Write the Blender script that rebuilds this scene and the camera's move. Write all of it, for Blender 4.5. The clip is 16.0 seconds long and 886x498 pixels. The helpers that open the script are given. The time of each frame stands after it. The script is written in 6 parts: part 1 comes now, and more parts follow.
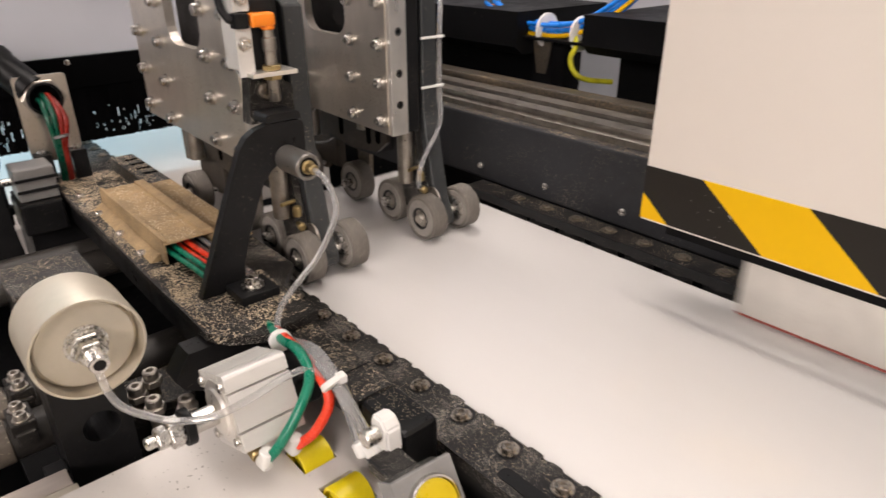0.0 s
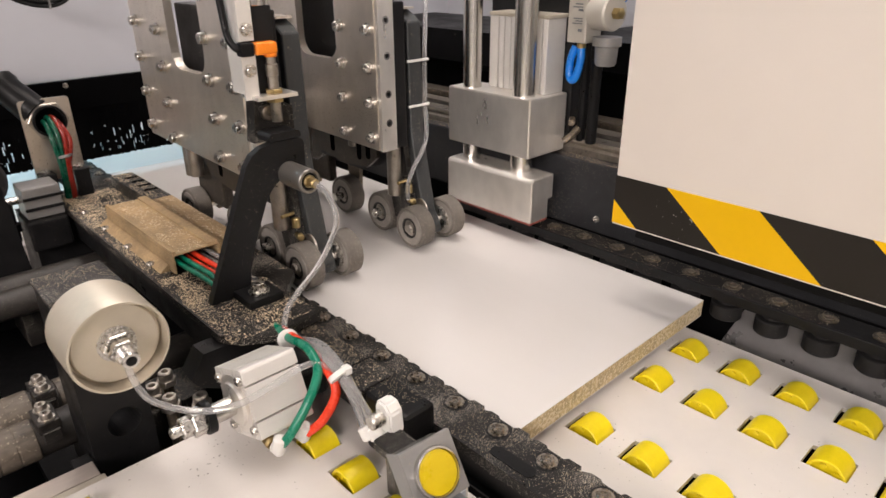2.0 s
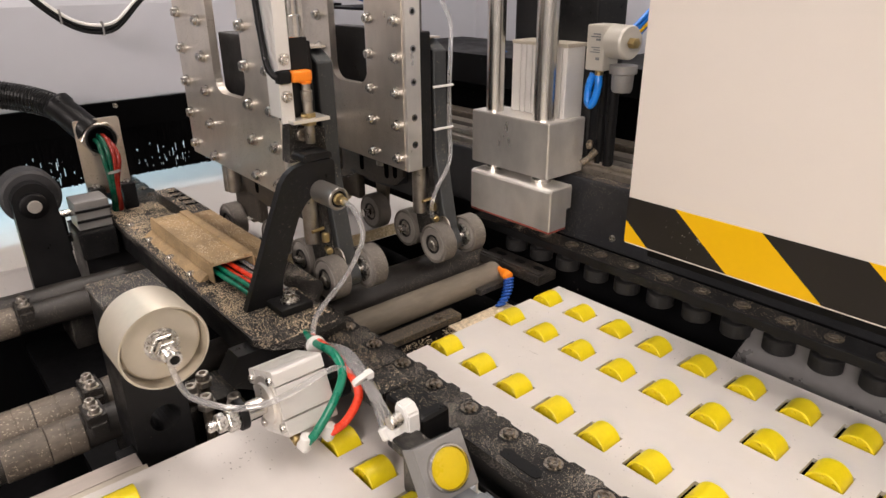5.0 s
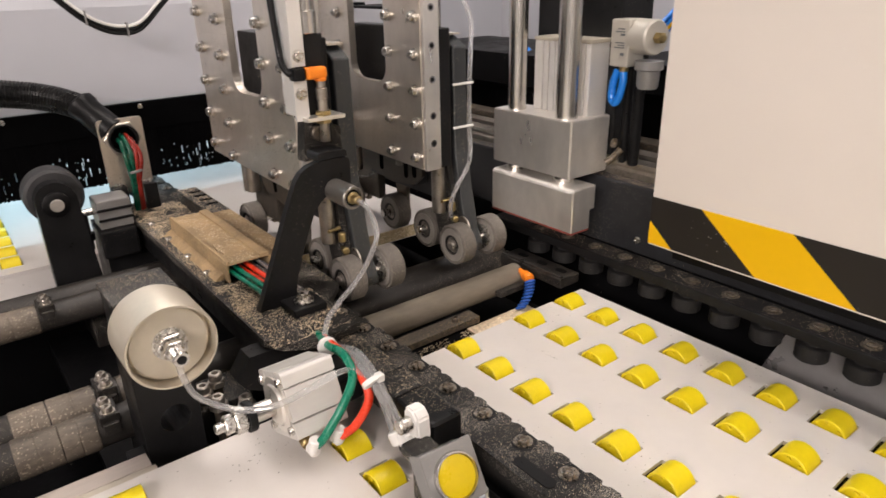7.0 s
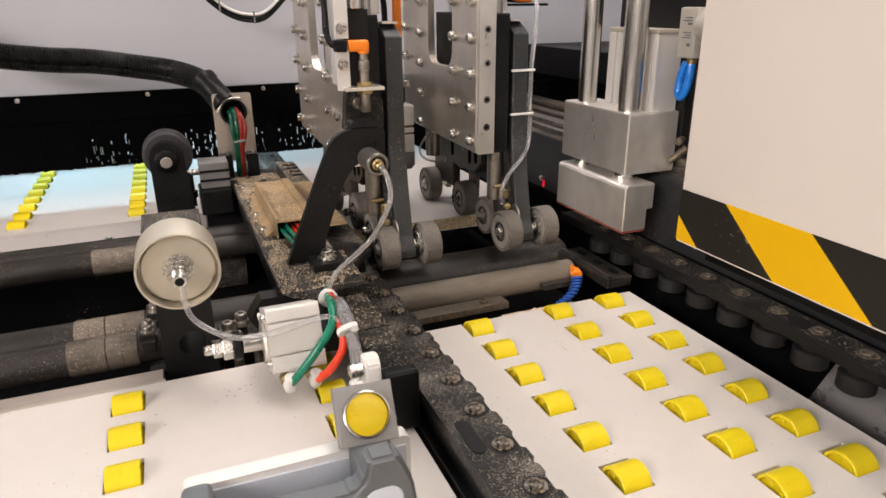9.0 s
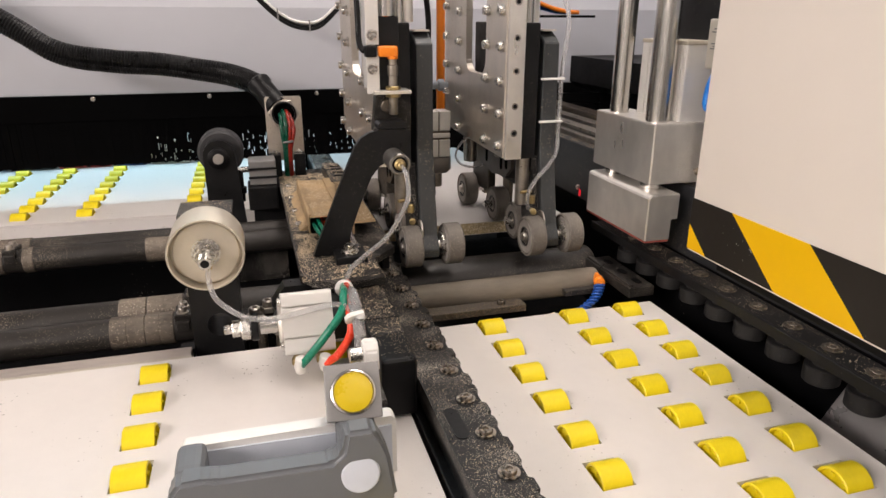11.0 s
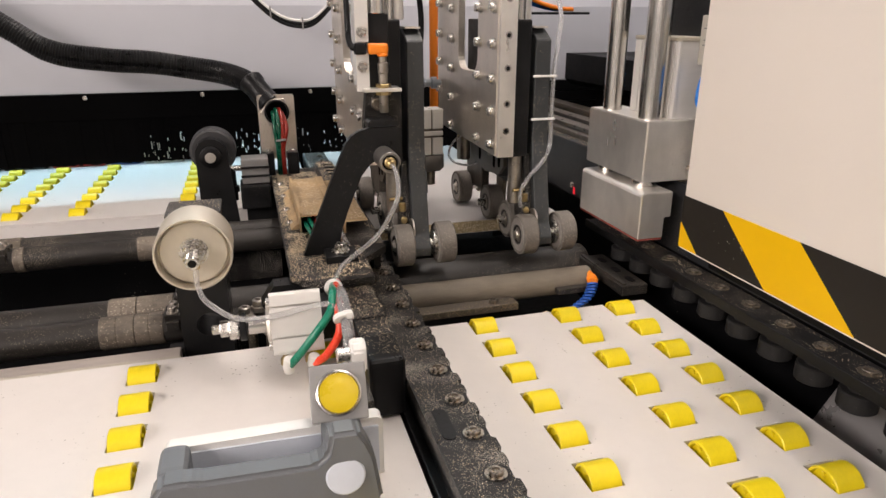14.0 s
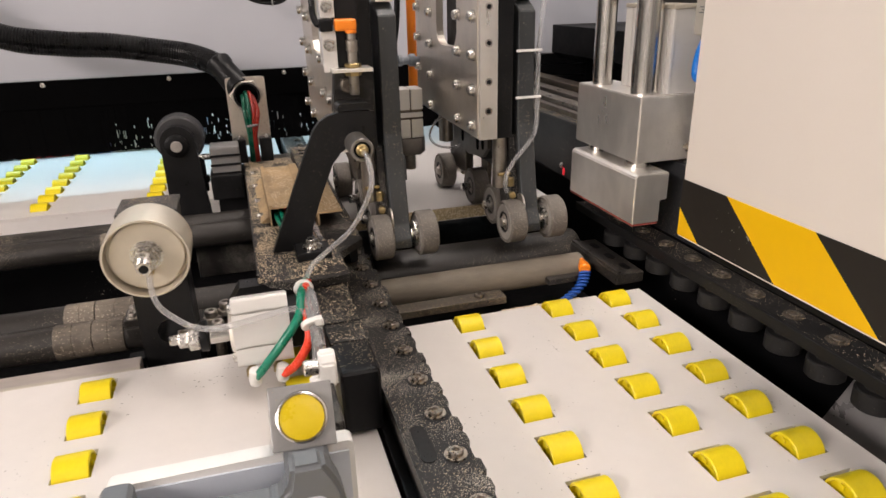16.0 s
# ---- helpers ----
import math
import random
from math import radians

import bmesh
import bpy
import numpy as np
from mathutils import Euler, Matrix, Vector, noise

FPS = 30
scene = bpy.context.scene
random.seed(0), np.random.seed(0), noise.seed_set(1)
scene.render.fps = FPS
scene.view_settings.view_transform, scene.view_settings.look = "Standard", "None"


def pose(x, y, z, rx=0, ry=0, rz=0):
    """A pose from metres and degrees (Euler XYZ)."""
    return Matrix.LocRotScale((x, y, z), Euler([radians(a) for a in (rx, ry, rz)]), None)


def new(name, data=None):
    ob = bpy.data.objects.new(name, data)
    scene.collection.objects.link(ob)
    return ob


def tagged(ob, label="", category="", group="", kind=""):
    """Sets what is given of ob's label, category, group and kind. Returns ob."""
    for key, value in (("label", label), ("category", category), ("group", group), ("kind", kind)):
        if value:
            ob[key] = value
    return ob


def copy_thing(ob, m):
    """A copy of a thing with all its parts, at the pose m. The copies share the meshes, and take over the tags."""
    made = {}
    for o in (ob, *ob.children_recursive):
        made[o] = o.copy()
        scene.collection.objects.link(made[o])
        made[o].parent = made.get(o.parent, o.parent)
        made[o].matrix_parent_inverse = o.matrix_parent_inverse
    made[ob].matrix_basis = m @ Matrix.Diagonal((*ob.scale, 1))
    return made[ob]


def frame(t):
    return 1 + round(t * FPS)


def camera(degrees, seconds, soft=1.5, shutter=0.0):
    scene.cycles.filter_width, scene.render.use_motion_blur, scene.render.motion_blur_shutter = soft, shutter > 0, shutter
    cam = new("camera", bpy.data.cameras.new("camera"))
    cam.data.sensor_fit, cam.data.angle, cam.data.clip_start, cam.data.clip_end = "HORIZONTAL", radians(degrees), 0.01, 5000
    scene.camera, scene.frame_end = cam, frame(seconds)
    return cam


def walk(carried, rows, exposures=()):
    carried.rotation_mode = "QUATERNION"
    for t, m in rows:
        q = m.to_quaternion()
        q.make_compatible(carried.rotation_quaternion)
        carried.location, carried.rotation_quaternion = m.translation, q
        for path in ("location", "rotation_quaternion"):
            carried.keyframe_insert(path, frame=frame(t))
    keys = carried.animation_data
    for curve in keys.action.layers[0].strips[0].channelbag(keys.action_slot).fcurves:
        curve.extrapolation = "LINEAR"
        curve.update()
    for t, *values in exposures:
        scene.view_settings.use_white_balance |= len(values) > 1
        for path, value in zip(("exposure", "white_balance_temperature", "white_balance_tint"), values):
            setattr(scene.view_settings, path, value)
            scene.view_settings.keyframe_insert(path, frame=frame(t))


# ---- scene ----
cam = camera(68.0, 16.0, shutter=0.5)
METRES, EYE, TILT, LEAN, TURN = 0.42, 1.23, 0.0, 0.0, -41.3
ROWS = [
    (0.0, 0.0, 0.0, 0.0, -0.08, -25.42, 0.17),
    (0.5, 0.0061, -0.0584, 0.0116, -3.91, -24.99, 0.13),
    (1.0, -0.0081, -0.0791, 0.017, -4.38, -24.97, 0.48),
    (1.5, -0.0199, -0.083, 0.0265, -3.87, -24.75, 0.63),
    (2.0, -0.024, -0.1173, 0.0358, -2.15, -24.24, 0.39),
    (2.5, -0.0238, -0.1582, 0.0463, -1.15, -23.72, 0.28),
    (3.0, -0.0206, -0.1822, 0.0557, -0.48, -23.35, 0.4),
    (3.5, -0.0141, -0.1844, 0.058, -0.04, -23.27, 0.46),
    (6.0, -0.003, -0.2076, 0.0734, 1.01, -22.34, 0.33),
    (6.5, 0.0019, -0.1996, 0.0667, 1.44, -22.28, 0.33),
    (7.0, 0.0239, -0.1678, 0.05, 3.06, -22.51, 1.17),
    (7.5, 0.0416, -0.1484, -0.0186, 8.61, -21.92, 0.19),
    (8.0, 0.18, -0.1574, -0.0175, 12.34, -22.08, 1.35),
    (8.5, 0.2671, -0.1696, -0.0211, 15.92, -21.6, 1.48),
    (9.0, 0.3662, -0.162, -0.0452, 18.85, -20.56, 0.39),
    (9.5, 0.4429, -0.1746, -0.0535, 21.79, -19.76, 0.58),
    (12.0, 0.5052, -0.1727, -0.0583, 25.55, -19.56, -0.27),
    (12.5, 0.5075, -0.1653, -0.0593, 25.5, -19.56, -0.2),
    (13.0, 0.5153, -0.1583, -0.0579, 25.13, -19.5, -0.03),
    (13.5, 0.5171, -0.1582, -0.0561, 25.03, -19.48, 0.09),
    (14.0, 0.5139, -0.1559, -0.0585, 25.13, -19.67, -0.03),
    (14.5, 0.5147, -0.1517, -0.0578, 24.79, -19.78, -0.24),
    (15.0, 0.5106, -0.1372, -0.0573, 24.21, -19.92, -0.01),
    (15.5, 0.4988, -0.0936, -0.062, 24.46, -20.45, 0.78),
    (16.0, 0.4873, -0.0298, -0.0665, 23.99, -21.67, 1.21),
]
walk(cam, [(t, pose(0, 0, EYE, TILT, LEAN, TURN) @ pose(METRES * x, METRES * y, METRES * z, 90 + pitch, roll, yaw)) for t, x, y, z, yaw, pitch, roll in ROWS])

# ---------------------------------------------------------------- world, lights, exposure
world = bpy.data.worlds.new("hall_air")
world.use_nodes = True
world.node_tree.nodes["Background"].inputs[0].default_value = (0.9, 0.95, 1.0, 1)
world.node_tree.nodes["Background"].inputs[1].default_value = 0.05
scene.world = world
scene.view_settings.exposure = 0.15


# ---------------------------------------------------------------- materials
def material(name, base, rough=0.5, metal=0.0, vary=0.15, scale=30.0, bump=0.0, bump_scale=200.0,
             speck=None, speck_scale=400.0, speck_cut=0.62, patch_scale=12.0, stretch=(1, 1, 1), rough_vary=0.15, coat=0.0, gloss=0.5):
    """Base colour with variation at two scales, fine relief and, where given, specks of dust that lie in patches."""
    m = bpy.data.materials.new(name)
    m.use_nodes = True
    nt = m.node_tree
    n, l = nt.nodes, nt.links
    b = n["Principled BSDF"]
    b.inputs["Metallic"].default_value = metal
    b.inputs["Coat Weight"].default_value = coat
    b.inputs["Specular IOR Level"].default_value = gloss
    tc = n.new("ShaderNodeTexCoord")
    mp = n.new("ShaderNodeMapping")
    mp.inputs["Scale"].default_value = stretch
    l.new(tc.outputs["Object"], mp.inputs["Vector"])
    big, fine = n.new("ShaderNodeTexNoise"), n.new("ShaderNodeTexNoise")
    big.inputs["Scale"].default_value, fine.inputs["Scale"].default_value = scale, scale * 9
    big.inputs["Detail"].default_value, fine.inputs["Detail"].default_value = 4, 3
    for q in (big, fine):
        l.new(mp.outputs[0], q.inputs["Vector"])
    add = n.new("ShaderNodeMath")
    add.operation = "MULTIPLY_ADD"
    l.new(fine.outputs[0], add.inputs[0])
    add.inputs[1].default_value = 0.5
    l.new(big.outputs[0], add.inputs[2])
    ramp = n.new("ShaderNodeMapRange")
    ramp.inputs["From Min"].default_value, ramp.inputs["From Max"].default_value = 0.45, 1.05
    l.new(add.outputs[0], ramp.inputs["Value"])
    mix = n.new("ShaderNodeMix")
    mix.data_type = "RGBA"
    mix.inputs["A"].default_value = (*[c * (1 - vary) for c in base], 1)
    mix.inputs["B"].default_value = (*[min(1, c * (1 + vary)) for c in base], 1)
    l.new(ramp.outputs[0], mix.inputs["Factor"])
    colour = mix.outputs["Result"]
    rr = n.new("ShaderNodeMapRange")
    rr.inputs["To Min"].default_value, rr.inputs["To Max"].default_value = max(0.03, rough - rough_vary), min(1, rough + rough_vary)
    l.new(ramp.outputs[0], rr.inputs["Value"])
    roughness = rr.outputs[0]
    if speck:
        sp, pa = n.new("ShaderNodeTexNoise"), n.new("ShaderNodeTexNoise")
        sp.inputs["Scale"].default_value, pa.inputs["Scale"].default_value = speck_scale, patch_scale
        sp.inputs["Detail"].default_value, pa.inputs["Detail"].default_value = 1, 3
        l.new(tc.outputs["Object"], sp.inputs["Vector"])
        l.new(tc.outputs["Object"], pa.inputs["Vector"])
        s = n.new("ShaderNodeMath")
        s.operation = "MULTIPLY_ADD"
        l.new(pa.outputs[0], s.inputs[0])
        s.inputs[1].default_value = 0.45
        l.new(sp.outputs[0], s.inputs[2])
        cut = n.new("ShaderNodeMapRange")
        cut.inputs["From Min"].default_value, cut.inputs["From Max"].default_value = speck_cut + 0.22, speck_cut + 0.28
        l.new(s.outputs[0], cut.inputs["Value"])
        mx = n.new("ShaderNodeMix")
        mx.data_type = "RGBA"
        l.new(cut.outputs[0], mx.inputs["Factor"])
        l.new(colour, mx.inputs["A"])
        mx.inputs["B"].default_value = (*speck, 1)
        colour = mx.outputs["Result"]
        mr = n.new("ShaderNodeMath")
        mr.operation = "MAXIMUM"
        l.new(cut.outputs[0], mr.inputs[0])
        l.new(roughness, mr.inputs[1])
        roughness = mr.outputs[0]
    l.new(colour, b.inputs["Base Color"])
    l.new(roughness, b.inputs["Roughness"])
    if bump:
        bt = n.new("ShaderNodeTexNoise")
        bt.inputs["Scale"].default_value = bump_scale
        bt.inputs["Detail"].default_value = 3
        l.new(mp.outputs[0], bt.inputs["Vector"])
        bp = n.new("ShaderNodeBump")
        bp.inputs["Strength"].default_value = bump
        bp.inputs["Distance"].default_value = 0.002
        l.new(bt.outputs[0], bp.inputs["Height"])
        l.new(bp.outputs[0], b.inputs["Normal"])
    return m


def glow(name, colour, strength):
    m = bpy.data.materials.new(name)
    m.use_nodes = True
    b = m.node_tree.nodes["Principled BSDF"]
    b.inputs["Base Color"].default_value = (*colour, 1)
    b.inputs["Emission Color"].default_value = (*colour, 1)
    b.inputs["Emission Strength"].default_value = strength
    return m


def clear(name, colour, rough=0.12, ior=1.35):
    m = bpy.data.materials.new(name)
    m.use_nodes = True
    b = m.node_tree.nodes["Principled BSDF"]
    b.inputs["Base Color"].default_value = (*colour, 1)
    b.inputs["Roughness"].default_value = rough
    b.inputs["IOR"].default_value = ior
    b.inputs["Transmission Weight"].default_value = 0.84
    return m


DUST = (0.50, 0.40, 0.27)
WHITE_TABLE = material("white_laminate", (0.675, 0.64, 0.605), 0.38, vary=0.045, scale=9, speck=(0.33, 0.31, 0.28), speck_scale=330, speck_cut=0.765, patch_scale=14, bump=0.04, rough_vary=0.10)
PANEL_FACE = material("white_melamine", (0.65, 0.63, 0.61), 0.17, vary=0.015, scale=6, stretch=(1, 0.25, 1), bump=0.03, rough_vary=0.05)
CHIPBOARD = material("chipboard_edge", (0.47, 0.38, 0.225), 0.85, vary=0.4, scale=140, bump=0.5, bump_scale=420, speck=(0.66, 0.56, 0.38), speck_scale=330, speck_cut=0.5)
LENS = material("amber_button_lens", (0.62, 0.46, 0.004), 0.32, vary=0.05, scale=60)
YELLOW = material("yellow_plastic", (0.78, 0.62, 0.008), 0.38, vary=0.08, scale=40, rough_vary=0.1)
BLACK_STEEL = material("black_dusty_steel", (0.0125, 0.0117, 0.011), 0.40, vary=0.45, scale=25, bump=0.12, speck=(0.66, 0.61, 0.53), speck_scale=1500, speck_cut=0.640, patch_scale=22, gloss=0.25)
BLACK_CLEAN = material("black_coated_steel", (0.0105, 0.0105, 0.011), 0.40, vary=0.3, scale=40, bump=0.05, speck=(0.2, 0.17, 0.13), speck_scale=900, speck_cut=0.76, gloss=0.22)
BLACK_DEEP = material("black_sheet_metal", (0.0035, 0.0035, 0.004), 0.5, vary=0.3, scale=12, bump=0.05, speck=(0.2, 0.18, 0.15), speck_scale=260, speck_cut=0.80, gloss=0.12)
BLACK_PLASTIC = material("black_plastic", (0.006, 0.006, 0.0065), 0.38, vary=0.2, scale=60, bump=0.05, gloss=0.2)
DARK_TUBE = material("dark_rubber_coated_tube", (0.026, 0.0235, 0.021), 0.36, vary=0.5, scale=16, stretch=(0.25, 1, 1), bump=0.06, speck=(0.30, 0.26, 0.20), speck_scale=900, speck_cut=0.70, gloss=0.42)
DUSTY_ROLLER = material("dusty_rubber_roller", (0.17, 0.145, 0.11), 0.72, vary=0.30, scale=22, stretch=(0.3, 1, 1), bump=0.15, bump_scale=500)
GREY_BAR = material("dark_grey_anodised", (0.06, 0.064, 0.066), 0.42, metal=0.5, vary=0.2, scale=30, stretch=(1, 1, 0.2), bump=0.05, speck=(0.36, 0.32, 0.26), speck_scale=600, speck_cut=0.72)
RUBBER = material("grey_rubber", (0.145, 0.13, 0.112), 0.72, vary=0.22, scale=60, bump=0.08, bump_scale=700, speck=(0.34, 0.30, 0.24), speck_scale=900, speck_cut=0.68)
RUBBER_DARK = material("dark_grey_rubber", (0.035, 0.035, 0.037), 0.6, vary=0.25, scale=50, bump=0.15, speck=(0.22, 0.19, 0.15), speck_scale=500, speck_cut=0.72)
STEEL = material("brushed_steel_plate", (0.75, 0.69, 0.615), 0.34, metal=0.86, vary=0.16, scale=8, stretch=(1, 1, 0.5), bump=0.03, bump_scale=300, speck=(0.52, 0.46, 0.36), speck_scale=700, speck_cut=0.68, rough_vary=0.08)
ALU = material("machined_aluminium", (0.85, 0.82, 0.77), 0.33, metal=0.82, vary=0.14, scale=10, stretch=(1, 1, 0.6), bump=0.03, bump_scale=420, speck=(0.90, 0.88, 0.84), speck_scale=1100, speck_cut=0.645, rough_vary=0.10)
ALU_MATT = material("matt_anodised_aluminium", (0.72, 0.70, 0.665), 0.40, metal=0.3, vary=0.05, scale=30, stretch=(0.3, 1, 1), rough_vary=0.08)
CAN = material("satin_zinc_can", (0.60, 0.545, 0.45), 0.44, metal=0.5, vary=0.08, scale=20, rough_vary=0.1)
ROD = material("polished_rod", (0.63, 0.61, 0.575), 0.24, metal=1.0, vary=0.05, scale=30, rough_vary=0.03)
BRIGHT = material("zinc_plated_screw", (0.62, 0.60, 0.565), 0.27, metal=1.0, vary=0.25, scale=300, bump=0.1, bump_scale=900)
OILED = material("dark_oiled_screw", (0.14, 0.122, 0.10), 0.42, metal=0.8, vary=0.4, scale=260, speck=DUST, speck_scale=700, speck_cut=0.62)
WORN_SCREW = material("worn_steel_screw", (0.24, 0.215, 0.185), 0.30, metal=0.95, vary=0.55, scale=260, speck=DUST, speck_scale=700, speck_cut=0.62)
BRASS = material("brass", (0.44, 0.34, 0.165), 0.4, metal=1.0, vary=0.15, scale=200)
DUCT = material("sawdust_coated_duct", (0.42, 0.30, 0.165), 0.7, metal=0.0, vary=0.42, scale=24, bump=0.25, bump_scale=600, speck=(0.56, 0.40, 0.22), speck_scale=700, speck_cut=0.60)
SAWDUST = material("sawdust", (0.76, 0.62, 0.44), 0.9, vary=0.35, scale=300)
DOOR_WHITE = material("cream_painted_sheet", (0.74, 0.68, 0.615), 0.42, vary=0.02, scale=4, bump=0.02, rough_vary=0.05)
WALL_WHITE = material("white_casing_paint", (0.52, 0.53, 0.57), 0.34, vary=0.03, scale=3, rough_vary=0.02)
TAPE_YELLOW = material("yellow_hazard_tape", (0.82, 0.48, 0.003), 0.5, vary=0.03, scale=20, gloss=0.22)
TAPE_BLACK = material("black_hazard_tape", (0.021, 0.0178, 0.0148), 0.5, gloss=0.2, vary=0.1, scale=20, speck=(0.3, 0.28, 0.25), speck_scale=300, speck_cut=0.78)
ORANGE = material("orange_plastic", (0.90, 0.24, 0.01), 0.4, vary=0.06, scale=60)
RED_TUBE = material("red_tube", (0.80, 0.055, 0.02), 0.3, vary=0.08, scale=80)
GREEN_TUBE = material("green_tube", (0.005, 0.19, 0.11), 0.3, vary=0.08, scale=80)
BLUE_TUBE = material("blue_tube", (0.01, 0.20, 0.72), 0.3, vary=0.08, scale=80)
BLUE_LINK = material("blue_link_hose", (0.012, 0.075, 0.34), 0.4, vary=0.1, scale=80)
CLEAR_TUBE = clear("clear_tube", (0.86, 0.86, 0.86), 0.22)
NYLON = material("white_nylon", (0.78, 0.77, 0.74), 0.45, vary=0.04, scale=60)
FITTING = material("bluish_translucent_plastic", (0.36, 0.40, 0.45), 0.3, vary=0.06, scale=60)
GREY_LIGHT = material("light_grey_plastic", (0.56, 0.60, 0.67), 0.42, vary=0.04, scale=40)
GREY_DARK = material("dark_grey_plastic", (0.13, 0.14, 0.15), 0.45, vary=0.06, scale=60, bump=0.06, bump_scale=900)
BEIGE_METAL = material("beige_metal_housing", (0.50, 0.475, 0.42), 0.45, metal=0.3, vary=0.06, scale=40)
RED_PAD = material("red_pad", (0.26, 0.06, 0.045), 0.7, vary=0.15, scale=80)
CONCRETE = material("hall_floor_concrete", (0.30, 0.29, 0.28), 0.6, vary=0.15, scale=3, bump=0.1)
HALL_WALL = material("hall_wall_paint", (0.42, 0.41, 0.40), 0.8, vary=0.05, scale=2)
LED_WARM = glow("led_diffuser", (1.0, 0.93, 0.84), 5.0)
LED_COOL = glow("cool_led_diffuser", (0.80, 0.92, 1.0), 5.0)
GUIDE_GREY = material("dull_grey_sheet", (0.46, 0.45, 0.445), 0.27, metal=0.6, vary=0.2, scale=8)
WORN_BLACK = material("worn_black_steel", (0.055, 0.051, 0.047), 0.36, metal=0.6, vary=0.5, scale=60, bump=0.15, speck=(0.3, 0.26, 0.2), speck_scale=700, speck_cut=0.66)
WHEEL_FACE = material("grey_wheel_disc", (0.27, 0.25, 0.225), 0.6, vary=0.2, scale=60, bump=0.08, speck=(0.4, 0.36, 0.3), speck_scale=800, speck_cut=0.70)
OILED_BRIGHT = material("worn_steel_hub", (0.50, 0.46, 0.41), 0.38, metal=0.9, vary=0.3, scale=200)
RED_GLOW = glow("red_laser_spot", (1.0, 0.02, 0.04), 0.5)
COLLAR = material("dusty_collar", (0.12, 0.10, 0.078), 0.5, vary=0.75, scale=30, stretch=(0.4, 1, 1), bump=0.15, bump_scale=500, speck=(0.36, 0.31, 0.24), speck_scale=500, speck_cut=0.66)
NOZZLE = material("grey_nozzle_steel", (0.26, 0.245, 0.225), 0.4, metal=0.75, vary=0.12, scale=60)
PIN = material("dull_steel_pin", (0.34, 0.31, 0.27), 0.38, metal=0.85, vary=0.3, scale=80)
CURTAIN = material("black_curtain", (0.0022, 0.0022, 0.0024), 0.8, vary=0.3, scale=60, gloss=0.02)
HOSE_BLACK = material("black_conduit", (0.0045, 0.0045, 0.005), 0.33, vary=0.2, scale=60, gloss=0.28)
BEAM = material("dark_blue_grey_beam_paint", (0.028, 0.029, 0.032), 0.42, vary=0.3, scale=10, bump=0.04, speck=(0.3, 0.26, 0.2), speck_scale=800, speck_cut=0.73, gloss=0.3)
GREY_CYL = material("dull_grey_cylinder", (0.27, 0.265, 0.26), 0.45, metal=0.4, vary=0.12, scale=40, speck=(0.4, 0.36, 0.3), speck_scale=600, speck_cut=0.72)
# Darker copy of the red tube colour; shade at the gland is painted in.
RED_SHADED = material("shaded_red_tube", (0.27, 0.02, 0.012), 0.3, vary=0.25, scale=60)
STRIP_TAN = material("worn_tan_steel_strip", (0.52, 0.46, 0.41), 0.36, metal=0.6, vary=0.2, scale=20, stretch=(0.2, 1, 1))
# Dark grey rubber made blacker: the shadow under the right rail is in it.
SHADED_RUBBER = material("shaded_side_rubber", (0.021, 0.0205, 0.0205), 0.55, vary=0.3, scale=50, bump=0.12, speck=(0.2, 0.18, 0.15), speck_scale=700, speck_cut=0.72, gloss=0.3)
# Green tube colour darkened to hold the shade round the gland.
GREEN_SHADED = material("shaded_green_tube", (0.003, 0.075, 0.042), 0.28, vary=0.1, scale=80)
BRACKET = material("dark_worn_bracket", (0.072, 0.062, 0.052), 0.42, metal=0.5, vary=0.4, scale=30, bump=0.1, speck=(0.34, 0.29, 0.22), speck_scale=800, speck_cut=0.69)
SEAL = material("black_bearing_seal", (0.016, 0.015, 0.014), 0.5, vary=0.2, scale=80)
EARTH = material("earth_cable_sleeve", (0.42, 0.40, 0.01), 0.4, vary=0.6, scale=60, stretch=(1, 0.3, 1))


# ---------------------------------------------------------------- mesh helpers
ORIGIN = {}


def box(bm, x0, x1, y0, y1, z0, z1, bevel=0.0, seg=2):
    vs = bmesh.ops.create_cube(bm, size=1.0)["verts"]
    for v in vs:
        v.co = Vector((x0 + (v.co.x + 0.5) * (x1 - x0), y0 + (v.co.y + 0.5) * (y1 - y0), z0 + (v.co.z + 0.5) * (z1 - z0)))
    if bevel:
        es = list({e for v in vs for e in v.link_edges})
        bmesh.ops.bevel(bm, geom=es, offset=bevel, segments=seg, profile=0.6, affect="EDGES", clamp_overlap=True)
    return bm


def turned(axis):
    """A turn that brings z onto the axis."""
    return Vector(axis).normalized().to_track_quat("Z", "Y").to_matrix().to_4x4()


def lathe(bm, at, axis, rows, seg=28, hole=False):
    """A body of revolution: rows of (radius, height along the axis from at). Closed at both ends unless hole."""
    m = Matrix.Translation(at) @ turned(axis)
    rings = []
    for r, h in rows:
        rings.append([bm.verts.new(m @ Vector((r * math.cos(2 * math.pi * i / seg), r * math.sin(2 * math.pi * i / seg), h))) for i in range(seg)])
    pairs = list(zip(rings, rings[1:]))
    if hole:
        pairs.append((rings[-1], rings[0]))
    for a, b in pairs:
        for i in range(seg):
            f = bm.faces.new((a[i], a[(i + 1) % seg], b[(i + 1) % seg], b[i]))
            f.smooth = True
    if not hole:
        bm.faces.new(rings[0][::-1])
        bm.faces.new(rings[-1])
    return bm


def rod(bm, a, b, r, bevel=0.0008, seg=24):
    a, b = Vector(a), Vector(b)
    h = (b - a).length
    return lathe(bm, a, b - a, [(r - bevel, 0), (r, bevel), (r, h - bevel), (r - bevel, h)], seg)


